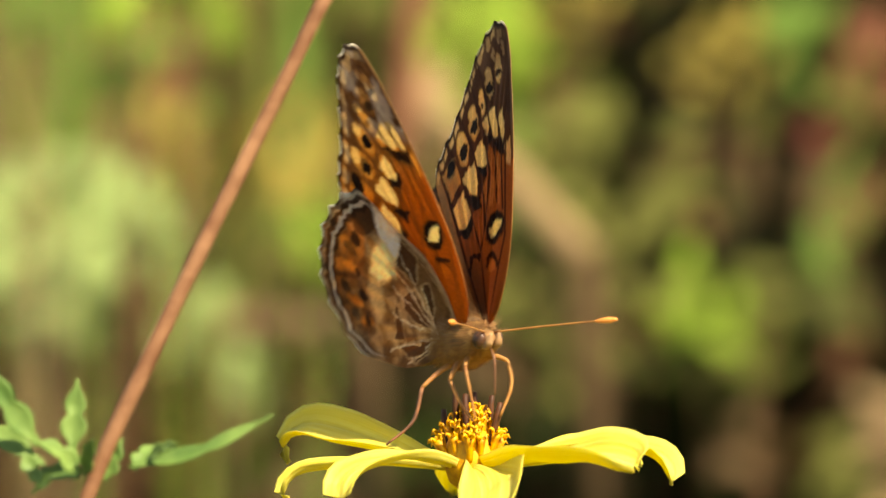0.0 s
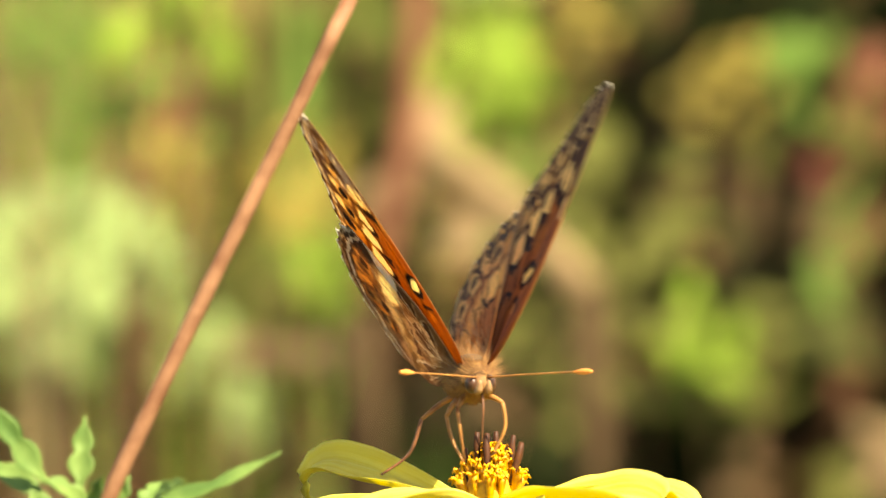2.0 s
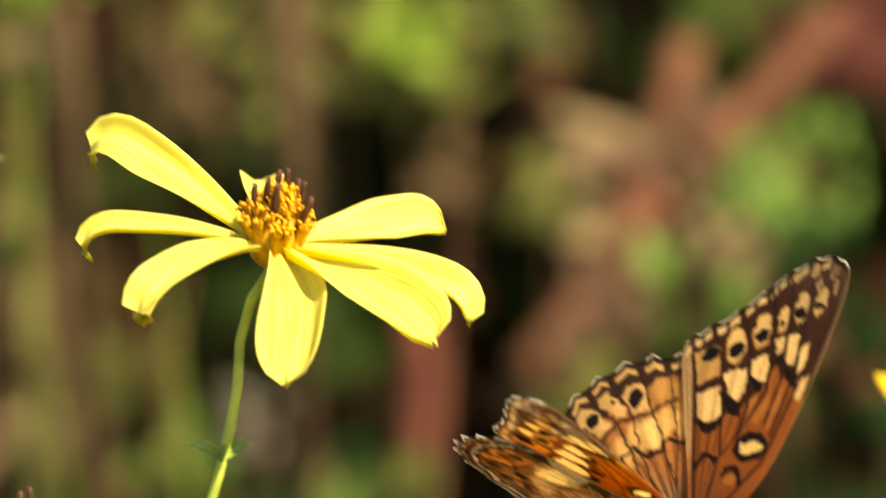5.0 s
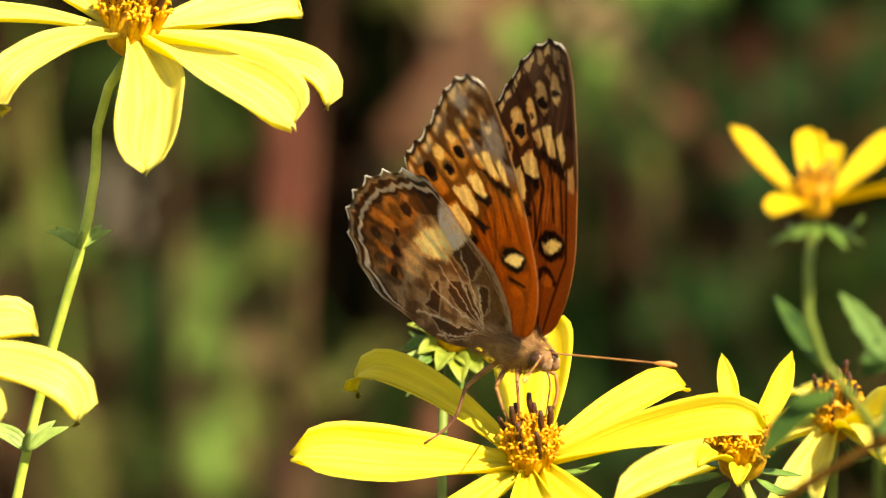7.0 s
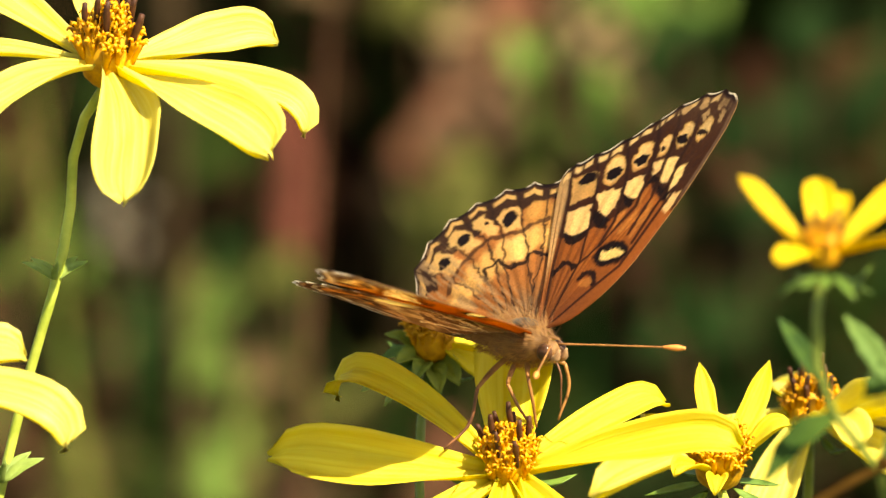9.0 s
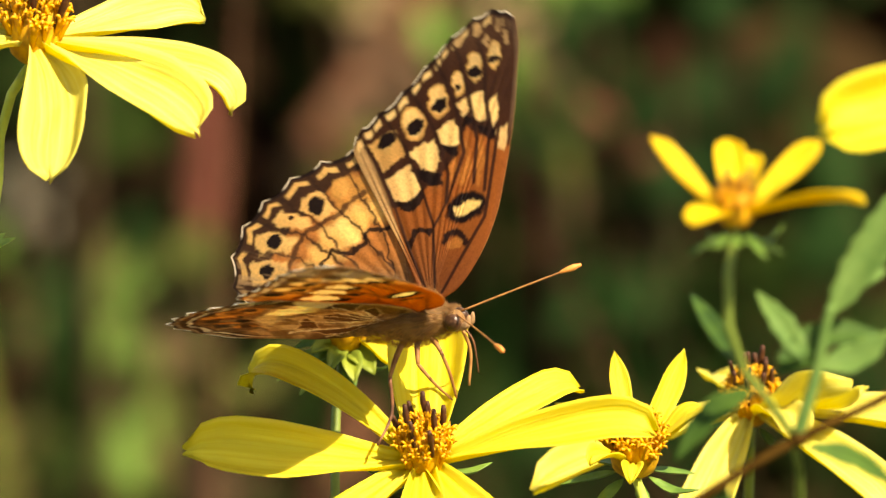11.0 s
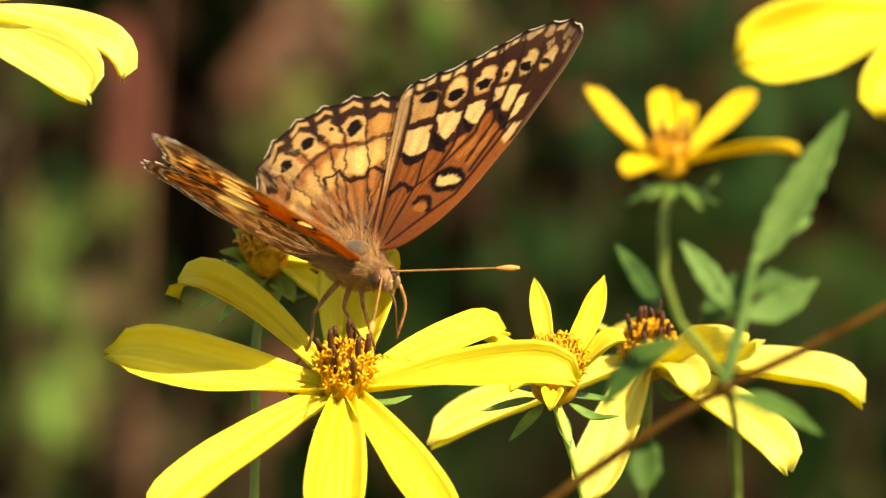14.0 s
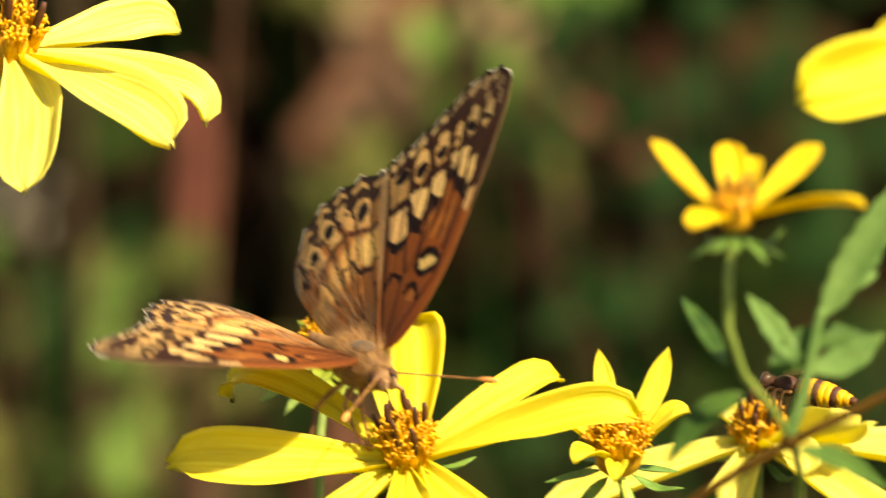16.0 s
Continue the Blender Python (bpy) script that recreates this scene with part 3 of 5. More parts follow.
def warp(l, g, seed, size, amount):
    return (l + (vnoise(l * size, g * size, seed) - 0.5) * amount, g + (vnoise(l * size, g * size, seed + 50) - 0.5) * amount)


def along(l, g):
    return math.atan2(g - 13, l + 14)


def dab(col, l, g, tint, cl, cg, a, b, k=1.0, edge=0.12, ang=None):
    """One oval mark lying along its cell."""
    q = oval(l, g, cl, cg, a, b, along(cl, cg) if ang is None else ang)
    return lay(col, tint, (1 - soft(1 - edge, 1 + edge, q)) * k)


def poly(l, g, pts):
    """Signed distance to a closed outline, negative inside, vectorised."""
    best, inside = np.full(len(l), 1e9), np.zeros(len(l), dtype=bool)
    for (x0, y0), (x1, y1) in zip(pts, pts[1:] + pts[:1]):
        vx, vy = x1 - x0, y1 - y0
        q = np.clip(((l - x0) * vx + (g - y0) * vy) / (vx * vx + vy * vy), 0, 1)
        best = np.minimum(best, np.hypot(l - x0 - q * vx, g - y0 - q * vy))
        if y0 != y1:
            inside ^= ((y0 > g) != (y1 > g)) & (l < x0 + (g - y0) * vx / vy)
    return np.where(inside, -best, best)


def line(l, g, pts):
    """Distance to an open line through the points."""
    best = np.full(len(l), 1e9)
    for (x0, y0), (x1, y1) in zip(pts, pts[1:]):
        vx, vy = x1 - x0, y1 - y0
        q = np.clip(((l - x0) * vx + (g - y0) * vy) / (vx * vx + vy * vy), 0, 1)
        best = np.minimum(best, np.hypot(l - x0 - q * vx, g - y0 - q * vy))
    return best


def patch(col, l, g, tint, pts, k=1.0, edge=0.14, grow=0.0):
    """One scale-covered patch with the given corners."""
    return lay(col, tint, soft(edge, -edge, poly(l, g, pts) - grow) * k)


def stroke(col, l, g, tint, pts, half, k=1.0):
    return lay(col, tint, soft(half + 0.12, half - 0.12, line(l, g, pts)) * k)


EYES = [(19.2, -6.5, 1.05), (20.6, -3.0, 1.0), (23.0, -0.2, 0.92), (25.0, 2.1, 0.36), (26.7, 4.0, 0.82), (28.0, 6.2, 0.72)]
FORE_CREAM = [[(14.4, -5.9), (16.0, -3.1), (13.3, -1.5), (11.8, -2.2), (12.1, -4.5)], [(17.7, -3.3), (18.8, -0.4), (16.6, 0.9), (14.7, 0.2), (16.4, -2.3)],
              [(19.9, -0.1), (21.1, 2.1), (18.4, 3.1), (17.9, 2.4), (18.4, 0.8)], [(23.0, 2.2), (23.5, 3.2), (22.0, 3.8), (21.5, 3.1)],
              [(23.6, 3.7), (24.3, 5.3), (21.0, 6.4), (21.0, 4.9)], [(22.9, 6.3), (23.7, 7.1), (21.2, 7.7), (20.0, 7.2)], [(20.0, 8.9), (17.2, 9.0), (17.5, 8.2), (19.4, 7.8)]]
FORE_ZIG = [[(11.8, -4.4), (11.6, -3.1), (13.0, -1.3), (12.1, -0.8), (10.6, -1.6), (10.8, -3.5)], [(15.8, -2.4), (15.2, -0.8), (14.9, 1.0), (13.5, 1.5), (13.5, -0.1), (14.6, -1.8)],
            [(18.1, 0.7), (17.9, 3.1), (16.7, 2.8), (17.4, 1.1)], [(20.1, 3.0), (21.7, 3.2), (21.2, 4.5), (20.2, 3.9)], [(20.4, 4.9), (19.6, 7.8), (18.2, 7.6), (19.6, 5.5)]]
FORE_LINES = [[(0.8, 1.1), (6.8, -2.2), (12.5, -5.0), (16.4, -7.3), (19.4, -9.6)], [(8.8, 0.9), (13.4, -1.2), (18.2, -3.9), (20.5, -5.9), (22.8, -8.0)],
              [(1.5, 1.9), (8.5, 0.9), (11.5, 2.3), (13.3, 2.8)], [(11.5, 2.2), (14.8, 2.1), (18.2, 0.6), (21.2, -1.1), (25.6, -4.8)],
              [(13.3, 2.8), (17.2, 3.8), (21.4, 2.6), (26.0, 0.3), (29.2, -2.2)], [(13.6, 5.5), (18.6, 5.3), (23.9, 3.6), (28.6, 1.7), (31.4, -0.2)],
              [(12.6, 7.0), (19.6, 6.8), (23.4, 5.8), (27.7, 5.1), (33.0, 2.5)], [(1.0, 3.0), (9.5, 7.4), (12.6, 7.6), (20.0, 7.9)]]
FORE_OUTER = [(11.2, -7.0), (11.2, -2.6), (13.0, -0.9), (14.4, 1.2), (17.0, 2.9), (20.0, 3.6), (18.6, 7.4), (17.4, 10.5), (36, 13), (38, 0), (24, -14), (17, -11)]


def fore_top(l0, g0, c, m, r):
    l, g = warp(l0, g0, 1, 1.3, 0.45)
    l, g = warp(l, g, 3, 3.5, 0.28)
    n1, n2 = vnoise(l0 * 0.8, g0 * 0.8, 1), vnoise(l0 * 5, g0 * 5, 2)
    cell, f, mid = fan(l0, g0, (-14, 13), FORE_VEINS)
    outer = soft(-0.10, -0.02, c) * (1 - soft(1.06, 1.14, c))
    d = m + (n1 - 0.5) * 0.5
    col = np.tile(np.array(ORANGE), (len(l), 1))
    col = lay(col, (0.30, 0.115, 0.034), 1 - soft(2, 10, l))
    for pts in ([(16.1, 1.9), (17.0, 2.7), (15.4, 3.1), (13.2, 2.6)], [(16.6, 4.3), (19.6, 3.7), (15.5, 5.1), (13.2, 4.6), (13.4, 3.2)], [(17.6, 5.6), (19.4, 6.0), (16.5, 6.6), (13.2, 6.3), (13.4, 5.7)]):
        col = patch(col, l, g, (0.58, 0.27, 0.065), pts, 0.85, 0.3)
    col = patch(col, l, g, (0.075, 0.030, 0.015), FORE_OUTER, 0.96, 0.2)
    # pale strip along the hind edge
    col = lay(col, (0.60, 0.42, 0.20), soft(-0.25, -0.7, g0 - np.interp(l0, [0.8, 6.8, 12.5, 16.4, 19.4], [1.1, -2.2, -5.0, -7.3, -9.6])) * soft(4, 9, l0) * soft(20.5, 19, l0) * 0.9)
    for pts in FORE_CREAM:
        col = patch(col, l, g, CREAM, pts, 0.97, grow=0.10)
    for i, pts in enumerate(FORE_ZIG):
        col = patch(col, l, g, DARK, pts, 0.95)
    # ringed spots of the outer cells
    col = patch(col, l, g, (0.70, 0.46, 0.17), [(18.8, -8.9), (20.6, -5.6), (17.4, -3.9), (16.6, -4.9), (15.4, -6.4)], 0.95)
    for i, (cl, cg, s) in enumerate(EYES):
        t = along(cl, cg)
        ux, uy = math.cos(t), math.sin(t)
        if i:
            a, b = (0, 2.15, 2.05, 1.75, 2.0, 1.8)[i], (0, 1.5, 1.3, 0.75, 0.95, 0.9)[i]
            col = dab(col, l, g, (0.68, 0.43, 0.15), cl + 0.45 * ux, cg + 0.45 * uy, a, b, edge=0.1)
            col = dab(col, l, g, (0.82, 0.62, 0.29), cl + 0.55 * ux, cg + 0.55 * uy, a * 0.8, b * 0.8, 0.85)
        col = dab(col, l, g, DARK, cl, cg, 0.82 * s, 1.12 * s)
    # pale spots along the edge, two to a cell
    col = lay(col, CREAM, outer * bar(d, 0.75, 1.65, 0.16) * bar(mid, 0.14, 0.80, 0.1))
    for k, pts in enumerate(FORE_LINES):
        col = stroke(col, l0, g0, (0.055, 0.022, 0.012), pts, 0.17 if k < 3 else 0.22, 0.92)
    # ring and brackets in the long cell
    col = dab(col, l, g, DARK, 10.7, 4.9, 1.75, 2.55, ang=-0.32)
    col = dab(col, l, g, (0.84, 0.62, 0.27), 10.65, 4.95, 0.80, 1.75, ang=-0.32)
    col = stroke(col, l, g, DARK, [(6.5, -1.8), (8.2, -1.5), (8.6, -0.6), (7.9, 0.6)], 0.36, 0.95)
    col = stroke(col, l, g, DARK, [(7.0, 2.4), (7.9, 3.4), (7.8, 4.4), (6.6, 5.3)], 0.36, 0.95)
    col = dab(col, l, g, (0.62, 0.30, 0.075), 6.6, 3.9, 0.7, 1.0, 0.7, ang=-0.3)
    # pale cells of the tip and its dusty front
    for cl, cg, a, b in ((30.6, 1.3, 0.9, 0.55), (31.7, 3.6, 0.9, 0.55), (32.0, 6.4, 0.8, 0.5), (30.3, 4.9, 0.8, 0.35), (30.6, 7.4, 0.9, 0.35)):
        col = dab(col, l, g, (0.66, 0.46, 0.22), cl, cg, a, b, 0.85)
    col = lay(col, (0.20, 0.12, 0.07), soft(26, 32, l) * 0.30)
    # front edge, tip and rim
    front = soft(1.6, 0.8, m) * (1 - outer)
    col = lay(col, (0.40, 0.15, 0.045), front * soft(5, 9, l) * soft(19, 15, l) * 0.8)
    col = lay(col, (0.20, 0.13, 0.085), front * soft(18, 21, l) * 0.9)
    col = lay(col, (0.085, 0.045, 0.03), soft(0.14, 0.03, c) * soft(2.6, 1.4, m) * soft(-0.2, -0.05, c) * 0.65)
    col = lay(col, DARK, outer * soft(0.75, 0.45, m) * 0.9)
    col = lay(col, WHITE, outer * soft(0.30, 0.12, m) * soft(0.75, 0.5, mid) * 0.95)
    return tanned((col * 1.12) ** 1.12, 0.10) * (0.84 + 0.30 * n2)[:, None]


HIND_EYES = [(12.9, -14.3, 1.15), (11.7, -17.4, 0.46), (9.2, -19.5, 0.95), (5.7, -20.3, 0.9)]
HIND_CELLS = [[(12.7, -16.4), (14.0, -16.2), (14.6, -14.2), (12.3, -11.9), (11.1, -13.3), (11.8, -14.8)], [(11.9, -19.8), (12.8, -18.9), (12.3, -17.1), (10.9, -14.7), (10.4, -16.0), (11.1, -19.2)],
              [(9.3, -22.2), (10.3, -22.1), (10.5, -20.3), (9.3, -16.5), (7.9, -17.2), (8.0, -21.5)], [(5.2, -22.5), (7.0, -22.2), (7.0, -20.2), (6.4, -17.6), (4.8, -18.0), (4.4, -21.7)]]
HIND_MEDIAN = [(9.9, -3.6), (9.1, -5.6), (9.4, -6.7), (8.7, -7.5), (7.7, -7.4), (6.9, -9.0), (7.3, -11.7), (6.0, -12.9), (4.8, -12.0)]
HIND_POST = [(13.8, -8.0), (13.0, -9.6), (11.6, -11.2), (10.6, -13.4), (9.7, -15.7), (8.0, -16.4), (6.3, -17.1), (4.3, -17.6), (2.4, -16.8)]
HIND_LINES = [[(1.6, -1.9), (4.5, -3.8), (10.0, -9.0), (13.1, -12.3), (16.4, -15.6)], [(4.5, -3.8), (8.8, -5.3), (13.0, -8.1), (17.8, -11.4)], [(2.0, -5.0), (7.2, -10.6), (10.9, -14.0), (14.2, -19.4)],
              [(1.6, -6.0), (7.2, -12.3), (9.7, -15.7), (11.8, -22.0)], [(1.2, -6.5), (5.2, -13.0), (7.4, -17.4), (8.6, -24)], [(0.8, -6.5), (3.6, -15), (4.2, -19), (4.6, -24)]]


def hind_top(l0, g0, c, m, r):
    l, g = warp(l0, g0, 5, 1.2, 0.5)
    l, g = warp(l, g, 7, 3.3, 0.25)
    n1, n2 = vnoise(l0 * 0.9 + 9, g0 * 0.9, 3), vnoise(l0 * 5, g0 * 5, 4)
    cell, f, mid = fan(l0, g0, (0, -1), HIND_VEINS)
    d = m + (n1 - 0.5) * 0.4
    rad = np.hypot(l, g + 1)
    outer = soft(-0.06, 0.02, c) * (1 - soft(0.98, 1.06, c))
    col = np.tile(np.array((0.50, 0.20, 0.042)), (len(l), 1))
    col = lay(col, (0.30, 0.145, 0.055), 1 - soft(3, 8, rad))
    # cream band across the middle, golden front
    col = lay(col, (0.78, 0.50, 0.16), bar(rad - 0.5 * np.cos(f * 2 * math.pi), 11.4, 15.6, 0.8) * (0.75 + 0.25 * n1))
    col = patch(col, l, g, (0.82, 0.58, 0.22), [(9.9, -12.6), (11.3, -9.9), (8.1, -7.8), (7.5, -8.8), (7.9, -10.4)], 0.9, 0.3)
    col = patch(col, l, g, (0.66, 0.33, 0.065), [(14.4, -12.8), (16.4, -11.2), (15.4, -6.5), (12.6, -5.5), (12.4, -11.4)], 0.9, 0.4)
    col = patch(col, l, g, (0.050, 0.022, 0.012), [(18.6, -5.4), (21, -10), (18, -20), (8, -28), (-2, -25), (2.6, -19), (4.4, -20.5), (7.6, -19.5), (10.6, -17.5), (12.4, -14.4), (14.6, -12.8), (16.0, -10.5)], 0.92, 0.25)
    for pts in HIND_CELLS:
        col = patch(col, l, g, (0.76, 0.50, 0.18), pts, 0.97, 0.16, 0.12)
    col = dab(col, l, g, (0.70, 0.38, 0.09), 14.6, -11.2, 1.3, 1.0, 0.9, ang=-0.6)
    for cl, cg, s in HIND_EYES:
        col = dab(col, l, g, DARK, cl, cg, s, s * 0.9, ang=math.atan2(cg + 1, cl))
    for pts in HIND_LINES:
        col = stroke(col, l, g, (0.055, 0.024, 0.013), pts, 0.15, 0.85)
    col = stroke(col, l, g, (0.10, 0.042, 0.018), HIND_POST, 0.34, 0.80)
    col = stroke(col, l, g, DARK, HIND_MEDIAN, 0.26, 0.92)
    # two rows of pale spots inside the dark edge
    col = lay(col, (0.74, 0.47, 0.16), outer * bar(d, 0.95, 1.75, 0.15) * soft(0.80, 0.62, mid))
    # long soft hair along the body
    hair = soft(0.35, 0.65, vnoise(l0 * 4 + g0 * 1.2, g0 * 0.5, 8)) * soft(6.0, 1.5, l0 + 0.2 * (g0 + 6))
    col = lay(col, (0.46, 0.31, 0.17), hair * 0.75)
    col = lay(col, DARK, outer * soft(0.62, 0.42, m) * 0.9)
    col = lay(col, WHITE, outer * soft(0.28, 0.1, m) * soft(0.65, 0.4, mid) * 0.9)
    return tanned((col * 1.15) ** 1.14, 0.22) * (0.84 + 0.30 * n2)[:, None]


def fore_under(l0, g0, c, m, r):
    l, g = warp(l0, g0, 11, 1.2, 0.6)
    l, g = warp(l, g, 15, 3.4, 0.25)
    n1, n2, n3 = vnoise(l0 * 0.8, g0 * 0.8, 11), vnoise(l0 * 4, g0 * 4, 12), vnoise(l0 * 0.45 + 4, g0 * 0.7, 13)
    cell, f, mid = fan(l0, g0, (-14, 13), FORE_VEINS)
    outer = soft(-0.12, -0.03, c) * (1 - soft(1.06, 1.14, c))
    d = m + (n1 - 0.5) * 0.8
    col = np.tile(np.array(DEEP), (len(l), 1))
    col = lay(col, (0.52, 0.21, 0.04), soft(15, 20, l))
    # grey-brown marbled tip
    tip = soft(23.0, 26.0, l + 0.30 * g)
    mott = lay(np.tile(np.array((0.20, 0.115, 0.058)), (len(l), 1)), (0.095, 0.048, 0.024), soft(0.45, 0.6, n1))
    mott = lay(mott, (0.70, 0.63, 0.53), soft(0.50, 0.64, n3) * 0.9)
    col = col + (mott - col) * (tip * 0.94)[:, None]
    col = patch(col, l, g, (0.78, 0.71, 0.61), [(27.0, 5.2), (29.4, 8.4), (24.6, 8.6), (24.8, 6.0)], 0.8, 0.5)
    col = dab(col, l, g, (0.76, 0.70, 0.60), 30.0, 2.4, 1.0, 1.9, 0.75, 0.4, ang=-0.3)
    col = patch(col, l, g, (0.30, 0.15, 0.055), [(24.0, 1.4), (27.4, 4.4), (30.5, -1.0), (22.0, -9.0), (18.6, -9.6), (19.8, -6.0), (22.0, -3.0)], 0.7, 0.5)
    for cl, cg, a, b in ((20.9, -3.4, 2.1, 1.35), (23.5, -0.6, 1.9, 1.15), (25.6, 1.6, 1.4, 0.7)):
        col = dab(col, l, g, (0.62, 0.30, 0.07), cl, cg, a, b, 0.9)
        t = along(cl, cg)
        col = dab(col, l, g, (0.76, 0.54, 0.22), cl + 1.3 * math.cos(t), cg + 1.3 * math.sin(t), a * 0.4, b * 0.8, 0.9)
    for pts in ([(14.6, -1.0), (14.3, 1.9), (13.1, 0.8)], [(18.4, 1.5), (18.4, 3.9), (17.0, 3.0), (17.6, 0.6)], [(21.8, 2.8), (20.8, 5.0), (20.2, 7.9), (19.2, 7.6), (20.0, 4.9)], [(11.9, -4.4), (12.9, -1.6), (11.4, -0.9), (10.6, -3.0)]):
        col = patch(col, l, g, DARK, pts, 0.95, grow=0.15)
    for pts in FORE_CREAM[:3] + [[(23.4, 2.6), (24.5, 4.9), (21.2, 6.7), (21.2, 5.1), (22.0, 3.6)], [(24.4, 5.6), (24.0, 7.1), (20.5, 7.8), (20.6, 6.9)]]:
        col = patch(col, l, g, (0.80, 0.60, 0.27), pts, 0.97)
    for cl, cg, s in ((20.3, -2.8, 1.0), (23.0, -0.1, 0.85), (19.2, -6.4, 1.35)):
        col = dab(col, l, g, DARK, cl, cg, s * 0.9, s)
    col = lay(col, (0.62, 0.50, 0.33), outer * bar(d, 0.9, 2.0, 0.25) * soft(0.75, 0.5, mid) * (0.45 + 0.45 * n3))
    col = lay(col, (0.06, 0.03, 0.017), outer * soft(0.9, 0.55, m) * 0.85)
    col = lay(col, WHITE, outer * soft(0.42, 0.18, m) * soft(0.75, 0.5, mid))
    for pts in FORE_LINES[1:7]:
        col = stroke(col, l0, g0, (0.24, 0.075, 0.014), pts, 0.12, 0.6)
    col = dab(col, l, g, DARK, 10.8, 5.1, 1.45, 2.4, ang=-0.32)
    col = dab(col, l, g, (0.86, 0.70, 0.36), 10.75, 5.2, 0.62, 1.75, ang=-0.32)
    col = stroke(col, l, g, DARK, [(8.1, 3.5), (8.0, 4.5), (7.6, 5.6)], 0.26, 0.9)
    col = lay(col, (0.50, 0.30, 0.12), soft(0.8, 0.3, m) * (1 - outer) * soft(2, 6, l) * 0.85)
    return np.minimum(col * (0.94 + 0.38 * n2)[:, None], 0.9)


def hind_under(l0, g0, c, m, r):
    l, g = warp(l0, g0, 21, 0.9, 0.6)
    l, g = warp(l, g, 25, 3.0, 0.3)
    n1, n2 = vnoise(l0 * 0.9 + 3, g0 * 0.9, 21), vnoise(l0 * 4, g0 * 4, 22)
    n3, n4 = vnoise(l0 * 0.4 + 7, g0 * 0.45, 23), vnoise(l0 * 1.9, g0 * 1.9, 24)
    cell, f, mid = fan(l0, g0, (0, -1), HIND_VEINS)
    d = m + (n1 - 0.5) * 0.6
    rad = np.hypot(l, g + 1)
    outer = soft(-0.10, 0.0, c) * (1 - soft(1.0, 1.12, c))
    col = np.tile(np.array((0.25, 0.155, 0.080)), (len(l), 1))
    col = lay(col, (0.46, 0.34, 0.21), soft(0.48, 0.70, n3) * 0.8)
    col = lay(col, (0.15, 0.085, 0.04), soft(0.55, 0.7, n1) * 0.6)
    # warm outer field: rust in front, dark behind
    col = patch(col, l, g, (0.40, 0.17, 0.040), [(17.4, -10.5), (16.8, -17.5), (13.5, -21.0), (9.5, -21), (9.6, -14.4), (12.0, -10.8), (15.5, -8.5)], 0.9 - 0.5 * n4, 0.7)
    col = patch(col, l, g, (0.11, 0.052, 0.022), [(12.2, -20.6), (10.8, -18.2), (9.3, -14.8), (3.0, -17.0), (2.6, -20.5), (6.0, -22.5)], 0.85 - 0.35 * n4, 0.6)
    for cl, cg in ((13.8, -14.6), (11.2, -16.6), (7.2, -18.8), (4.4, -18.2)):
        t = math.atan2(cg + 1, cl)
        col = dab(col, l, g, (0.50, 0.23, 0.055), cl, cg, 1.6, 0.7, 0.75, 0.3, ang=t)
    col = patch(col, l, g, (0.12, 0.06, 0.027), [(16.6, -10.2), (17.6, -6.0), (16.9, -3.9), (14.2, -5.4), (13.2, -8.9), (14.3, -11.2)], 0.92, 0.25)
    # silver window running into a cream patch
    col = patch(col, l, g, (0.86, 0.82, 0.75), [(17.1, -3.9), (15.4, -2.7), (12.8, -1.6), (11.4, -1.8), (9.1, -4.1), (9.8, -5.6), (12.2, -6.5), (14.3, -5.9)], 0.95 - 0.35 * n4, 0.4)
    col = patch(col, l, g, (0.90, 0.74, 0.46), [(11.2, -10.2), (12.6, -6.4), (9.7, -5.3), (7.8, -6.9), (8.0, -11.3), (9.5, -12.5)], 0.95 - 0.35 * n4, 0.5)
    col = patch(col, l, g, (0.58, 0.46, 0.30), [(9.4, -12.2), (8.0, -11.0), (4.6, -13.0), (4.2, -15.6), (7.4, -15.2)], 0.7, 0.5)
    # brown patches of the inner half between pale veins
    for pts in ([(9.3, -5.4), (11.0, -1.9), (9.0, -0.3), (6.4, -3.2), (7.2, -4.4)], [(5.6, -7.6), (5.4, -4.3), (2.1, -2.9), (1.0, -4.1), (2.5, -7.0), (4.2, -8.2)],
                [(5.9, -2.1), (5.7, -0.7), (3.2, -1.1), (2.4, -2.4)], [(5.4, -9.6), (3.0, -9.6), (0.8, -10.9), (1.7, -13.0)], [(0.4, -12.6), (0.2, -6.0), (-0.6, -4.6), (-1.7, -9.5)], [(9.0, 0.9), (12.4, -1.0), (9.4, 0.2), (4.5, 1.8)]):
        col = patch(col, l, g, (0.58, 0.46, 0.30), pts, 0.6, 0.15, 0.28)
        col = patch(col, l, g, (0.125, 0.060, 0.025), pts, 0.92, 0.10)
    for cl, cg, s in ((7.4, -16.5, 0.85), (13.6, -11.9, 1.0), (10.2, -15.4, 0.6), (4.4, -18.0, 0.8)):
        col = dab(col, l, g, (0.036, 0.018, 0.011), cl, cg, s, s, 0.9, 0.2, ang=0.3)
    # grey lobe at the front corner
    col = dab(col, l, g, (0.70, 0.66, 0.60), 18.2, -8.0, 0.75, 2.2, 0.9, 0.25, ang=0.1)
    # dark and silvery lines along the edge
    w = d - 0.55 * (1 - mid)
    col = lay(col, (0.065, 0.032, 0.017), outer * bar(w, 2.1, 2.7, 0.2) * 0.8)
    col = lay(col, (0.66, 0.62, 0.56), outer * bar(w, 1.45, 2.05, 0.15) * 0.85)
    col = lay(col, (0.05, 0.025, 0.015), outer * bar(w, 0.7, 1.4, 0.15) * 0.9)
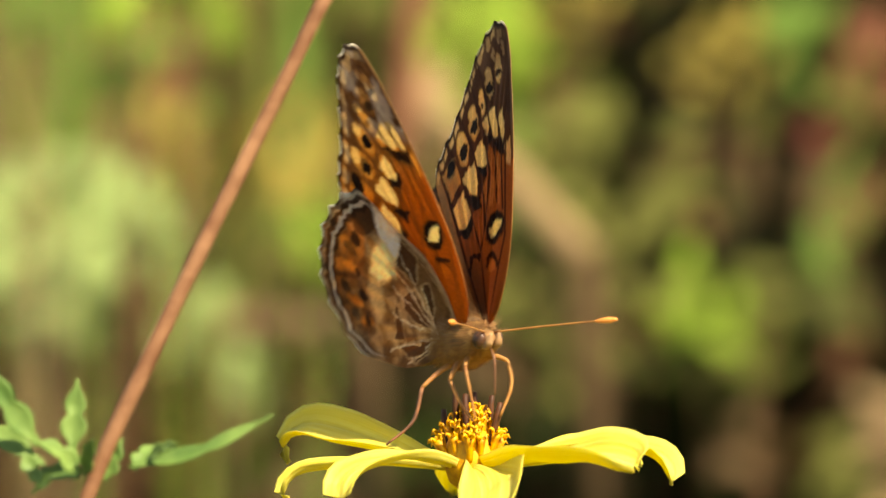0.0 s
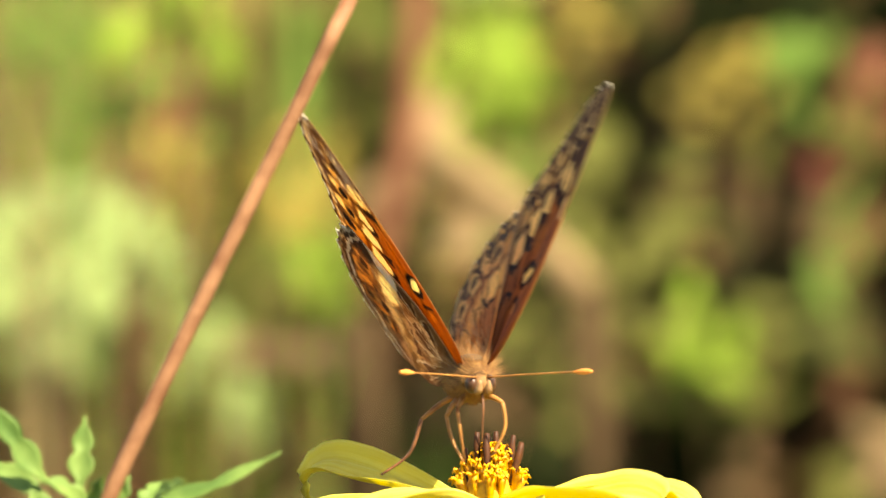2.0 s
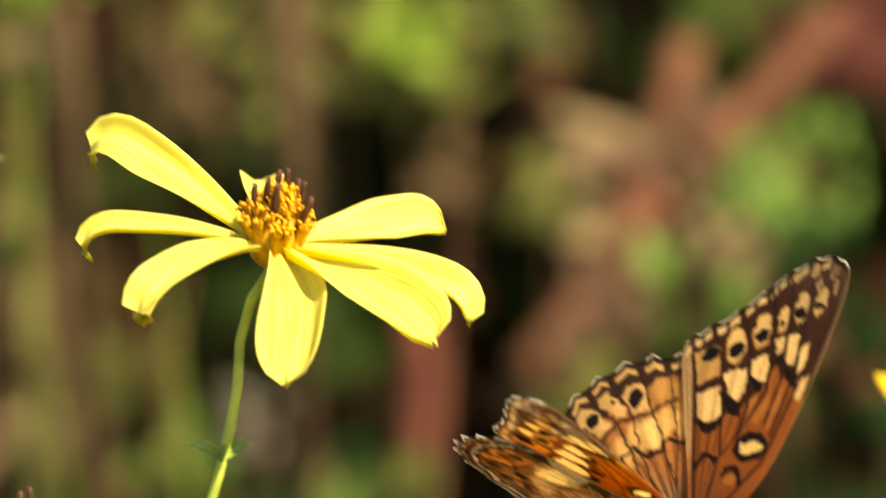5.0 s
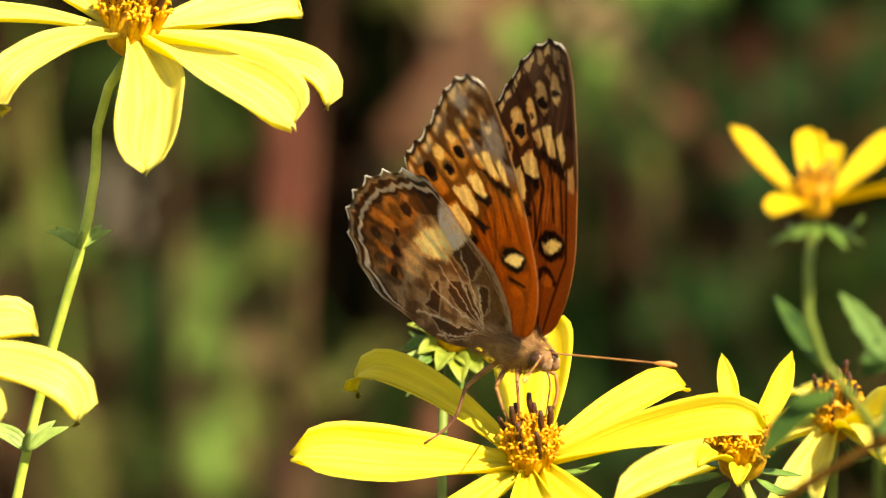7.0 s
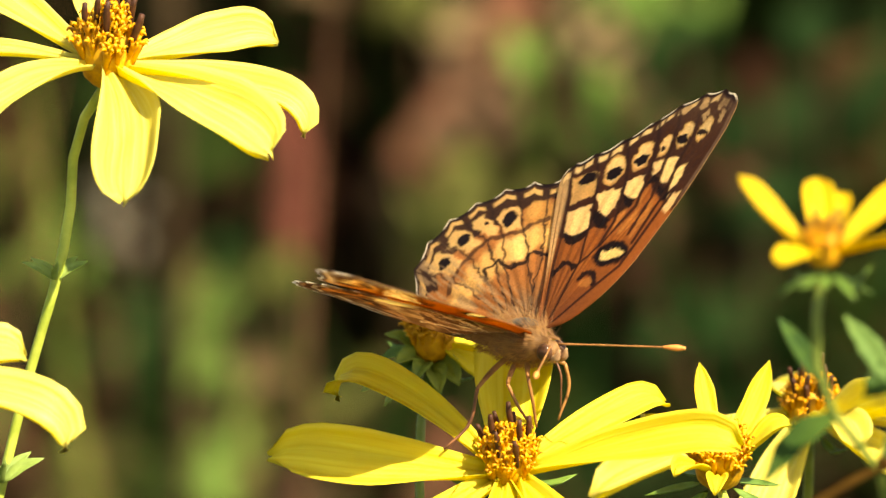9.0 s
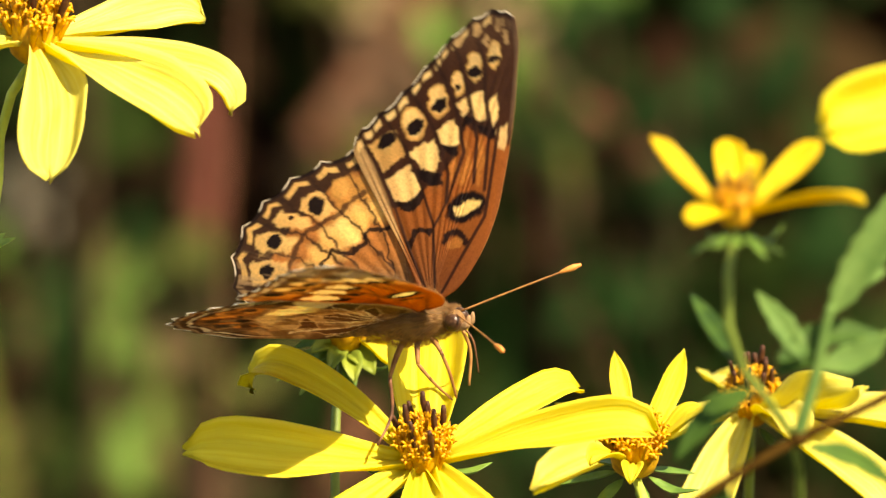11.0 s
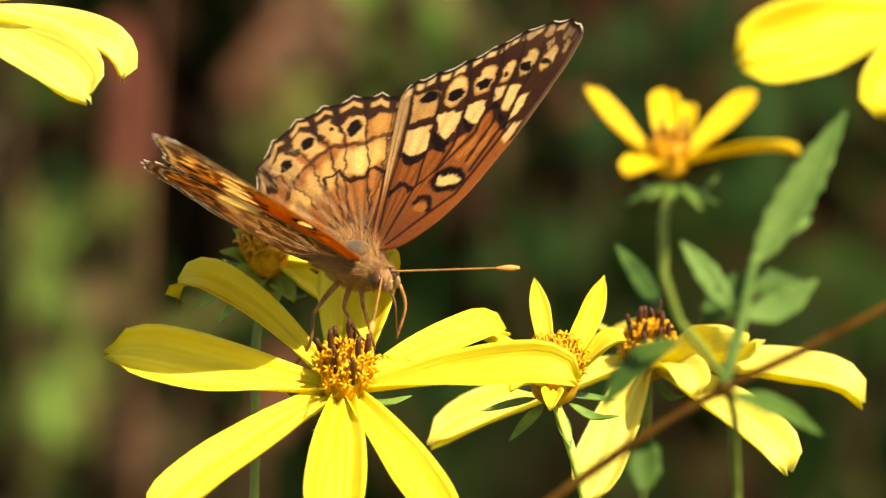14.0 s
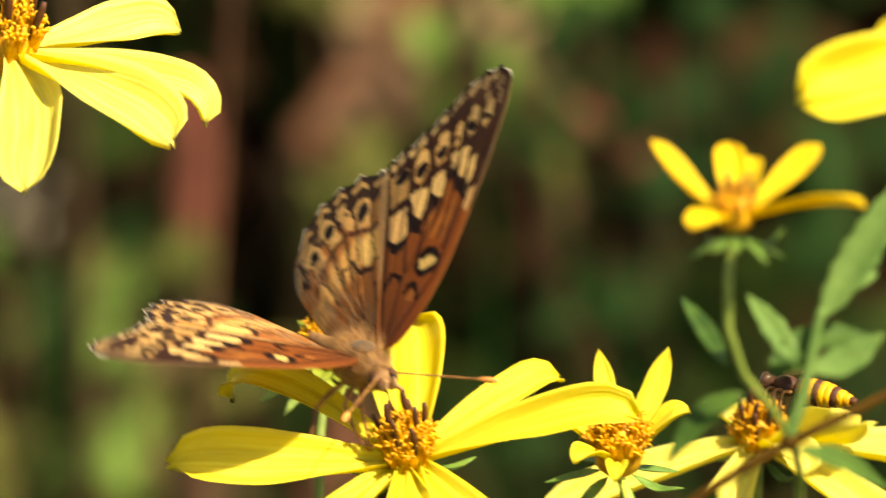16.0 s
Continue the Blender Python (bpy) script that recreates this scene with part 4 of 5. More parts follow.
    col = lay(col, (0.42, 0.36, 0.28), outer * bar(w, 0.25, 0.6, 0.12) * 0.7)
    col = lay(col, (0.05, 0.025, 0.015), outer * soft(0.45, 0.2, m) * 0.6)
    col = lay(col, WHITE, outer * soft(0.40, 0.16, m) * soft(0.75, 0.5, mid))
    # pale net of veins
    for x1, y1 in ((8.4, -6.2), (9.5, -3.9), (4.1, -11.3), (0.6, -14.9), (-1.6, -11.5), (5.8, -2.2), (7.0, -8.6)):
        col = stroke(col, l, g, (0.78, 0.70, 0.56), [(-0.2, -3.0), (x1, y1)], 0.11, 0.75)
    front = line(l0, g0, [(0, 1.6), (4, 2.6), (8.5, 1.9), (12.5, -1.3), (16.4, -4.0)])
    col = lay(col, (0.50, 0.41, 0.30), soft(0.9, 0.25, front + 0.5 * (n2 - 0.5)) * 0.8)
    col = lay(col, (0.42, 0.34, 0.24), soft(2.2, 1.0, rad) * 0.7)
    return np.minimum((col * 1.25) ** 1.3 * (1.02 + 0.46 * n2)[:, None], 0.92)


def butterfly():
    b = thing("butterfly", (0, 0, 0), "orange and brown fritillary butterfly with black spots, feeding on flowers", "butterfly")
    mm = 0.001
    sc = lambda pts: [Vector(p) * mm for p in pts]
    tx = tube(sc([(0, -3.6, -0.3), (0, -2.4, 0.0), (0, 0, 0.25), (0, 2.2, 0.0), (0, 3.6, -0.2)]), [x * mm for x in (1.4, 2.3, 2.65, 2.3, 1.4)], 14, 16)
    part("thorax", mesh("thorax", *tx), SKIN, b)
    part("scutum", mesh("scutum", *ball(Vector((0, 0.7, 2.35)) * mm, (1.3 * mm, 1.9 * mm, 0.6 * mm))), SCUTUM, b, "smooth dark grey back shield")
    for k in range(7):
        y0, z0 = -3.0 - k * 1.35, 0.3 - 0.02 * k
        r = 1.55 - 0.13 * k
        part("abdomen_ring", mesh("abdomen_ring", *tube(sc([(0, y0 + 0.15, z0), (0, y0 - 0.7, z0 - 0.01), (0, y0 - 1.5, z0 - 0.02)]), [r * 0.86 * mm, r * mm, r * 0.82 * mm], 7, 14)), SKIN, b)
    feelers = []
    head = part("head", mesh("head", *ball(Vector((0, 4.7, -0.3)) * mm, (1.35 * mm, 1.25 * mm, 1.25 * mm))), SKIN, b)
    for s in (1, -1):
        part("eye", mesh("eye", *ball(Vector((s * 1.0, 5.0, -0.25)) * mm, (0.75 * mm, 1.05 * mm, 1.05 * mm))), EYEBALL, head)
        part("palp", mesh("palp", *tube(sc([(s * 0.45, 5.2, -1.1), (s * 0.55, 6.4, -0.8), (s * 0.5, 7.0, 0.2)]), [0.42 * mm, 0.5 * mm, 0.14 * mm], 8, 8)), PALE_FUR, head, "pale hairy mouth feeler")
        ant = part("antenna", mesh("antenna", *tube(sc([(s * 0.6, 5.6, 0.5), (s * 3.6, 9.0, 0.65), (s * 6.8, 12.5, 0.75), (s * 9.4, 15.3, 0.80)]), [0.115 * mm, 0.10 * mm, 0.11 * mm], 18, 8)), LEG, head)
        part("club", mesh("club", *tube(sc([(s * 8.4, 14.2, 0.78), (s * 9.2, 15.1, 0.80), (s * 9.8, 15.8, 0.80), (s * 10.1, 16.1, 0.80)]), [0.12 * mm, 0.30 * mm, 0.36 * mm, 0.16 * mm], 10, 8)), CLUB, ant)
        feelers.append(ant)
    part("proboscis", mesh("proboscis", *tube(sc([(0, 5.6, -1.2), (0, 6.3, -2.6), (0.1, 6.3, -4.6), (0.1, 6.0, -6.6)]), [0.14 * mm, 0.11 * mm, 0.08 * mm], 14, 6)), DARK_LEG, b)
    legs = [((0.9, 1.8, -1.6), (2.2, 3.3, -3.0), (2.0, 3.5, -5.2), (1.4, 3.2, -8.8)), ((-0.9, 2.0, -1.6), (-2.8, 3.8, -2.4), (-3.1, 3.9, -4.6), (-1.6, 3.4, -8.6)),
            ((1.2, 0.2, -1.8), (2.8, 0.4, -4.0), (2.4, 1.6, -6.6), (1.4, 2.6, -9.0)), ((1.0, -1.6, -1.6), (5.0, -2.2, -4.4), (6.4, -2.4, -8.2), (9.4, -3.4, -10.6))]
    for k, (p0, p1, p2, p3) in enumerate(legs):
        leg = part("leg", mesh("leg", *tube([Vector(p0) * mm, (Vector(p0) * 0.4 + Vector(p1) * 0.6) * mm + Vector((0, 0, 0.2 * mm)), Vector(p1) * mm], [0.36 * mm, 0.32 * mm, 0.22 * mm], 10, 8)), LEG, b)
        part("shin", mesh("shin", *tube([Vector(p1) * mm, Vector(p2) * mm, Vector(p3) * mm], [0.22 * mm, 0.19 * mm, 0.13 * mm], 12, 8)), DARK_LEG if k == 3 else LEG, leg)
    # fur on thorax, head and body
    rng = random.Random(5)
    hairs = []
    for k in range(5600):
        a, y = rng.uniform(0, 2 * math.pi), rng.uniform(-6.5, 5.6)
        if math.sin(a) > 0.86 and -0.9 < y < 2.2:
            continue
        rad = 2.45 * math.sqrt(max(0.05, 1 - (y / 5.2) ** 2)) if y > -3 else 1.6
        rad = 1.2 if y > 4.2 else rad
        p = Vector((math.cos(a) * rad, y, math.sin(a) * rad * (1.0 if y > -3 else 0.9)))
        d = Vector((math.cos(a), rng.uniform(-1.1, -0.2), math.sin(a))).normalized()
        ln = rng.uniform(0.8, 1.8) * (0.55 if y > 3.6 else 1.9 if math.sin(a) > 0.2 and y > -3 else 0.4 if math.sin(a) < 0.1 else 0.8)
        side = d.cross(Vector((rng.uniform(-1, 1), rng.uniform(-1, 1), 1))).normalized() * 0.021
        tip = p + d * ln + Vector((0, -0.2, -0.1))
        w = d.cross(side).normalized() * 0.019
        o = [p + side, p - side * 0.5 + w, p - side * 0.5 - w, tip]
        hairs.append(([v * mm for v in o], [(0, 1, 3), (1, 2, 3), (2, 0, 3)]))
    tagged(part("fur", mesh("fur", *merge(*hairs)), FUR, b, "short tan body fur"), kind="stuff")
    wings = []
    for side, mirror in (("near", False), ("far", True)):
        fore = part("forewing", wing_sheet("forewing", FORE, (0, 1.5), (8.5, 15.3), 8, fore_top, fore_under, mirror, 0.45), WING, b, "black-spotted orange forewing with cream cells")
        hind = part("hindwing", wing_sheet("hindwing", HIND, (0, -1.0), (5, 14), 8, hind_top, hind_under, mirror, 0.80, 0.016), HIND_WING, b, "scalloped hindwing, mottled brown below and tawny above")
        wings.append((fore, hind))
    return b, wings, feelers


BUTTERFLY, WINGS, FEELERS = butterfly()


def hoverfly():
    h = thing("hoverfly", (0, 0, 0), "small yellow and black banded hoverfly", "insect")
    mm = 0.00122
    black, amber = ANTHER, FLORET
    part("thorax", mesh("thorax", *ball(Vector((0, 1.6, 0)) * mm, (1.15 * mm, 1.35 * mm, 1.05 * mm))), black, h)
    head = part("head", mesh("head", *ball(Vector((0, 3.3, -0.1)) * mm, (1.15 * mm, 0.7 * mm, 0.95 * mm))), black, h)
    for s in (1, -1):
        part("eye", mesh("eye", *ball(Vector((s * 0.7, 3.45, 0.0)) * mm, (0.55 * mm, 0.6 * mm, 0.8 * mm))), EYEBALL, head)
        lin = [Vector((s * (0.8 + 5.0 * u), 1.8 - 3.4 * u, 0.9 + 0.4 * u)) * mm for u in [i / 8 for i in range(9)]]
        v, f, uv = blade(lin, 2.2 * mm, (0, 0, 1), leaf_profile, 0.05, 5, 0.00003)
        part("wing", mesh("wing", v, f, uv), CLEAR, h, "clear membranous wing")
        for k in range(3):
            y = 2.3 - k * 0.8
            part("leg", mesh("leg", *tube([Vector((s * 0.7, y, -0.6)) * mm, Vector((s * 1.8, y + 0.3, -0.9)) * mm, Vector((s * 2.0, y + 0.2, -2.3)) * mm], [0.16 * mm, 0.14 * mm, 0.08 * mm], 8, 6)), LEG, h)
    for k in range(10):
        y0 = 0.4 - k * 0.58
        r = 1.25 * math.sin(math.pi * (0.32 + 0.066 * k)) + 0.05
        part("band", mesh("band", *tube([Vector((0, y0, 0)) * mm, Vector((0, y0 - 0.3, 0)) * mm, Vector((0, y0 - 0.62, -0.02)) * mm], [r * 0.97 * mm, r * mm, r * 0.95 * mm], 4, 14)), black if k % 3 == 0 else amber, h)
    return h


CLEAR = mottled("clear_wing", (0.22, 0.17, 0.11), (0.34, 0.27, 0.18), 500, 0.3, 0.75)
HOVERFLY = hoverfly()

# ---- ground and background plants ----
GROUND = mottled("leaf_litter", (0.012, 0.012, 0.005), (0.045, 0.042, 0.016), 14, 1.0, 0, 0.8)


def ground_sheet():
    n = 60
    verts = []
    for i in range(n + 1):
        for j in range(n + 1):
            x, y = (i / n - 0.5) * 2, (j / n - 0.5) * 2
            x, y = math.copysign(abs(x) ** 3 * 300, x), math.copysign(abs(y) ** 3 * 300, y)
            verts.append((x, y, 0.02 * noise.noise(Vector((x * 2, y * 2, 0)))))
    faces = [(i * (n + 1) + j, (i + 1) * (n + 1) + j, (i + 1) * (n + 1) + j + 1, i * (n + 1) + j + 1) for i in range(n) for j in range(n)]
    ob = new("ground", mesh("ground", verts, faces))
    ob.data.materials.append(GROUND)
    return tagged(ob, "dark meadow soil with leaf litter", "ground", kind="structure")


ground_sheet()
BG = {}
# dark, deep, grey and red are darkened so their colour stands in for shade.
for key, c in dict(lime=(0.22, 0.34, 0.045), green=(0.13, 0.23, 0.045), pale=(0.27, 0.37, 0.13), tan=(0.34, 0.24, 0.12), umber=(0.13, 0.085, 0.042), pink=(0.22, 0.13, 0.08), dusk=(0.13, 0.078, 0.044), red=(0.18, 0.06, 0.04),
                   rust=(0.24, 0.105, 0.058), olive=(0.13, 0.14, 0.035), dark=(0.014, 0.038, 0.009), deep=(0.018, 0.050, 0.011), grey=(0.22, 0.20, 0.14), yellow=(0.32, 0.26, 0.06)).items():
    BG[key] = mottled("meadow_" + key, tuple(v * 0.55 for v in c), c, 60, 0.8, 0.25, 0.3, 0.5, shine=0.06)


def far_stem(x0, y0, x1, y1, width, key, back=1.5):
    """A stout weed stalk seen far behind the flowers, rooted in the ground."""
    a, b = spot(x0, y0, back), spot(x1, y1, back)
    foot = Vector((b.x, b.y + 0.35, 0))
    t = thing("weed_stalk", foot, {"red": "dark red weed stalk among grass", "rust": "rust-brown weed stalk among grass", "olive": "olive weed stalk among grass", "green": "green weed stalk among grass", "pink": "pinkish-brown weed stalk among grass"}.get(key, "dry pale weed stalk among grass"), "plant", "background weeds")
    r = width * (DIST + back) / FOCAL / 2
    part("stalk", mesh("stalk", *tube([a - foot, a.lerp(b, 0.5) - foot + Vector((0.004, 0, 0)), b - foot], [r * 0.8, r, r], 14, 8, 0.2)), BG[key], t)
    part("root_stem", mesh("root_stem", *tube([b - foot, (b - foot) * 0.55, Vector((0, 0, -0.01))], [r, r * 0.3, r * 0.25], 10, 8, 0.2)), BG["umber"], t)


def far_leaf(x, y, w, h, ang, key, back=1.5):
    """A leafy sprig far behind the flowers; w, h: the grid steps that it spreads over."""
    rng = random.Random(int(x * 7 + y * 3))
    k = (DIST + back) / FOCAL
    c = spot(x, y, back)
    foot = Vector((c.x + rng.gauss(0, 0.12), c.y + 0.55, 0))
    t = thing("leafy_sprig", foot, "thin sprig of %s leaves" % {"lime": "sunlit lime-green", "pale": "pale green", "grey": "dry grey", "tan": "dry tan", "umber": "withered umber", "dark": "shade-coloured dark green", "deep": "deep green", "yellow": "yellowing"}.get(key, "weathered " + key), "leaf", "background leaves")
    base = c - ABOVE * (h * k * 0.4) - foot
    part("stalk", mesh("stalk", *tube([c + ABOVE * (h * k * 0.3) - foot, base, base * 0.5 + Vector((0, 0.02, 0)), Vector((0, 0, -0.01))], [0.0005, 0.0006, 0.0008], 12, 6)), BG["dusk"], t)
    for i in range(9):
        a0 = radians(ang + rng.gauss(0, 34))
        d = (RIGHT * math.sin(a0) + ABOVE * math.cos(a0) + AHEAD * rng.gauss(0, 0.25)).normalized()
        p = c - foot + RIGHT * (rng.uniform(-0.40, 0.40) * w * k) + ABOVE * (rng.uniform(-0.36, 0.36) * h * k) + AHEAD * rng.uniform(-0.10, 0.10)
        ln = h * k * rng.uniform(0.35, 0.62)
        v, f, uv = blade(curve_points([p - d * ln / 2, p - AHEAD * 0.004, p + d * ln / 2], 7), min(w, h) * k * rng.uniform(0.17, 0.34), (rng.gauss(0.1, 0.3), -0.8, 0.6), leaf_profile, 0.2, 5, 0.0004, seed=i)
        part("leaf", mesh("leaf", v, f, uv), BG[key], t)


for row in [(-205, -980, -285, -400, 54, "rust", 1.0), (-285, -420, -330, 420, 44, "dusk", 1.45), (-640, -1000, -690, -500, 70, "rust"), (-230, -730, 110, -430, 74, "tan", 1.1),
            (600, -860, 510, -620, 90, "red"), (450, -850, 400, -640, 44, "olive"), (-560, -310, -290, -300, 80, "pink"), (830, -330, 560, 330, 76, "rust"),
            (620, -150, 830, -90, 60, "pink"), (810, -300, 1000, 200, 60, "dusk"), (335, 130, 345, 420, 76, "red"), (770, -60, 540, 270, 86, "rust"), (880, 40, 1010, 330, 40, "olive"),
            (-820, -980, -860, -300, 60, "green"), (-480, -960, -520, -200, 56, "olive"), (-420, -960, -440, -460, 50, "green"),
            (1090, -380, 830, -120, 74, "rust"), (590, -190, 800, -110, 56, "tan"), (1000, 180, 1180, 330, 70, "red"), (330, 560, 180, 960, 56, "olive"), (640, 700, 560, 900, 70, "rust")]:
    far_stem(*row)
for row in [(-860, -520, 200, 300, 30, "pale", 1.2), (-900, -380, 260, 240, 70, "pale", 1.3), (-690, -430, 220, 260, 10, "pale", 1.3), (-420, -600, 160, 280, 20, "yellow", 1.2), (-330, -480, 200, 200, 60, "lime", 1.4),
            (-180, -600, 180, 240, 40, "tan", 1.3), (60, -640, 200, 240, 50, "olive", 1.3), (220, -560, 180, 240, 60, "olive", 1.3), (160, -440, 180, 220, 30, "olive", 1.2),
            (940, -60, 150, 240, 10, "green", 1.2), (690, 40, 220, 170, 60, "tan", 1.5),
            (320, 880, 260, 200, 40, "dusk"), (330, 730, 220, 200, 20, "olive"), (180, 760, 200, 260, 0, "green", 1.45), (320, -335, 170, 200, 0, "lime"), (-85, -740, 230, 300, 20, "lime"), (-60, -860, 160, 200, -30, "lime"), (295, -775, 120, 150, 10, "yellow"), (100, -860, 150, 130, 60, "yellow"),
            (-760, -440, 300, 330, 60, "pale", 1.45), (-820, -330, 240, 220, 20, "pale", 1.45), (-600, -900, 180, 260, 10, "lime", 1.1), (-30, -560, 150, 220, 20, "green", 1.3), (-700, -740, 220, 180, 80, "green"), (-800, -840, 180, 200, 30, "green"), (535, -520, 90, 300, 10, "green"),
            (635, -120, 110, 120, 70, "tan"), (810, -100, 150, 170, 20, "dusk"), (970, -70, 110, 300, 0, "olive"), (85, 330, 180, 90, 60, "grey"), (80, 390, 160, 70, 70, "grey"),
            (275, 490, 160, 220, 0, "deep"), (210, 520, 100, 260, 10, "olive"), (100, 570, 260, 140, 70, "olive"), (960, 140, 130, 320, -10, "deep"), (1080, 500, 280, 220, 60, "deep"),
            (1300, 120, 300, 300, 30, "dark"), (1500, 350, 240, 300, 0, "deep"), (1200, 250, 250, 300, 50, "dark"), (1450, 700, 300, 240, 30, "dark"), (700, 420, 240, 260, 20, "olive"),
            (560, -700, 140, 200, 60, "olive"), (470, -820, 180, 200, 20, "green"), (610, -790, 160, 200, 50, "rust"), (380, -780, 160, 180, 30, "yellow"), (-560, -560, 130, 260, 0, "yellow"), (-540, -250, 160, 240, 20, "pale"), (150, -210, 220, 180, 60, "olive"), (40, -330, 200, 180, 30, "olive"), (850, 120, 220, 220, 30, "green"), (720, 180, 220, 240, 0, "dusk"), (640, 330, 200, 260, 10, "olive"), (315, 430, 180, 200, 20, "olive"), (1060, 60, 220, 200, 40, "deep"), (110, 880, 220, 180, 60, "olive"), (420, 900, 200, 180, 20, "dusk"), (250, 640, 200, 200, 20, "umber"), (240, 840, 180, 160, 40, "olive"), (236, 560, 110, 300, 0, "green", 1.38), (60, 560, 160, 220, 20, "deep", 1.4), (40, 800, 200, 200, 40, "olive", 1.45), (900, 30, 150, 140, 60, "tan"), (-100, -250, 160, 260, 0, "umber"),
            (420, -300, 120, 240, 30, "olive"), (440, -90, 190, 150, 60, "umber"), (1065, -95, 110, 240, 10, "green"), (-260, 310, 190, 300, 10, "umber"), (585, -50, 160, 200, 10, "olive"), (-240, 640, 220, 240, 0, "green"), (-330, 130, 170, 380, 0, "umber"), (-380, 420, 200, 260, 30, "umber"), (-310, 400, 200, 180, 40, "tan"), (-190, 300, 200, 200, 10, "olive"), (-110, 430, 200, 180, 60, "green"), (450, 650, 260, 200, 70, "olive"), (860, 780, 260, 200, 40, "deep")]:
    far_leaf(*row)


def thicket(label, count, x0, x1, y0, y1, seed, shades, near=1.5, far=2.6, size=(0.018, 0.05)):
    """A dense bank of small leaves behind the weeds."""
    rng = random.Random(seed)
    for c in shades:
        verts, faces = [], []
        for _ in range(count):
            p = spot(rng.uniform(x0, x1) + rng.gauss(0, 50), rng.uniform(y0, y1) + rng.gauss(0, 50), rng.uniform(near, far) + abs(rng.gauss(0, 0.06)))
            if p.z < 0.01:
                continue
            s = rng.uniform(*size)
            d = Vector((rng.gauss(0, 1), rng.gauss(0, 0.6), rng.gauss(0, 0.8))).normalized()
            w = d.cross(Vector((rng.gauss(0, .5), -1, rng.gauss(0.6, .5)))).normalized()
            n = d.cross(w) * (s * 0.12)
            o = len(verts)
            verts += [p - d * s, p - d * s * 0.3 + w * s * 0.42 + n, p + d * s * 0.4 + w * s * 0.36 + n, p + d * s, p + d * s * 0.4 - w * s * 0.36 + n,
                      p - d * s * 0.3 - w * s * 0.42 + n, p - n, p + d * s * 0.3 - n]
            faces += [(o, o + 1, o + 6), (o + 1, o + 2, o + 7, o + 6), (o + 2, o + 3, o + 7), (o + 3, o + 4, o + 7), (o + 4, o + 5, o + 6, o + 7), (o + 5, o, o + 6)]
            if rng.random() < 0.05:      # some leaves show the thin stem that carries them
                o, low = len(verts), Vector((p.x + rng.gauss(0, 0.05), p.y + rng.uniform(0.05, 0.2), -0.01))
                for q, r in ((p, 0.0005), (low, 0.0012)):
                    verts += [q + Vector((r, 0, 0)), q + Vector((-r * 0.5, r * 0.87, 0)), q + Vector((-r * 0.5, -r * 0.87, 0))]
                faces += [(o, o + 1, o + 4, o + 3), (o + 1, o + 2, o + 5, o + 4), (o + 2, o, o + 3, o + 5)]
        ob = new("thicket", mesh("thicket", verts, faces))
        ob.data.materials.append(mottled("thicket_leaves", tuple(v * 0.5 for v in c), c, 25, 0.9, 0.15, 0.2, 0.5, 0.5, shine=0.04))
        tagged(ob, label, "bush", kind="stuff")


# All but the last bank have shade put into their darkened leaf colours.
thicket("dense dark green and brown undergrowth with shade put into its colours", 2600, -900, 2700, -350, 1100, 31, ((0.009, 0.017, 0.004), (0.036, 0.020, 0.008), (0.020, 0.038, 0.007)))
thicket("brush with rusty stems, its colours darkened for half shade", 420, 420, 720, -1200, -200, 34, ((0.022, 0.028, 0.008), (0.16, 0.082, 0.042), (0.050, 0.054, 0.016)))
thicket("dark brush with deep shade put into its leaf colours", 1100, 720, 2400, -1200, -200, 33, ((0.020, 0.030, 0.008), (0.15, 0.072, 0.038), (0.046, 0.064, 0.015)))
thicket("brown undergrowth with dry stems, its colours darkened for half shade", 420, -560, 420, -900, -120, 35, ((0.050, 0.052, 0.014), (0.13, 0.080, 0.034), (0.075, 0.088, 0.020)), 1.75, 2.0, (0.012, 0.03))
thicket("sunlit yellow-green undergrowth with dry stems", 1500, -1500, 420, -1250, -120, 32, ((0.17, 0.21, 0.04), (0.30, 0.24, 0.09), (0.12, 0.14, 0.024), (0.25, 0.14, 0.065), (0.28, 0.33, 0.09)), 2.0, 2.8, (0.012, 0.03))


def grass(label, count, x0, x1, y0, y1, seed, keys, width=(0.003, 0.008), near=1.1, far=2.3, lean=0.05):
    """Grass blades standing behind the flowers."""
    rng = random.Random(seed)
    for key in keys:
        pieces = []
        for _ in range(count):
            top = spot(rng.uniform(x0, x1), rng.uniform(y0, y1), rng.uniform(near, far))
            foot = Vector((top.x + rng.gauss(0, lean), top.y + rng.gauss(0, 0.05), 0))
            mid = foot.lerp(top, 0.6) + Vector((rng.gauss(0, 0.012), rng.gauss(0, 0.01), 0))
            line = curve_points([foot, mid, top], 6)
            w = rng.uniform(*width)
            s = Vector((1, rng.uniform(-0.6, 0.6), 0)).normalized()
            v = []
            for i, c in enumerate(line):
                k = w * (1 - (i / 5) ** 2 * 0.9) / 2
                v += [c - s * k, c + Vector((0, -k * 0.5, 0)), c + s * k, c + Vector((0, k * 0.3, 0))]
            f = [(i * 4 + j, i * 4 + (j + 1) % 4, i * 4 + 4 + (j + 1) % 4, i * 4 + 4 + j) for i in range(5) for j in range(4)]
            pieces.append((v, f))
        ob = new("meadow_grass", mesh("meadow_grass", *merge(*pieces)))
        ob.data.materials.append(mottled("grass_" + key, tuple(v * 0.6 for v in GRASS[key]), GRASS[key], 30, 0.8, 0.3, 0.2, 0.5, 0.45, shine=0.06))
        tagged(ob, label, "grass", kind="stuff")


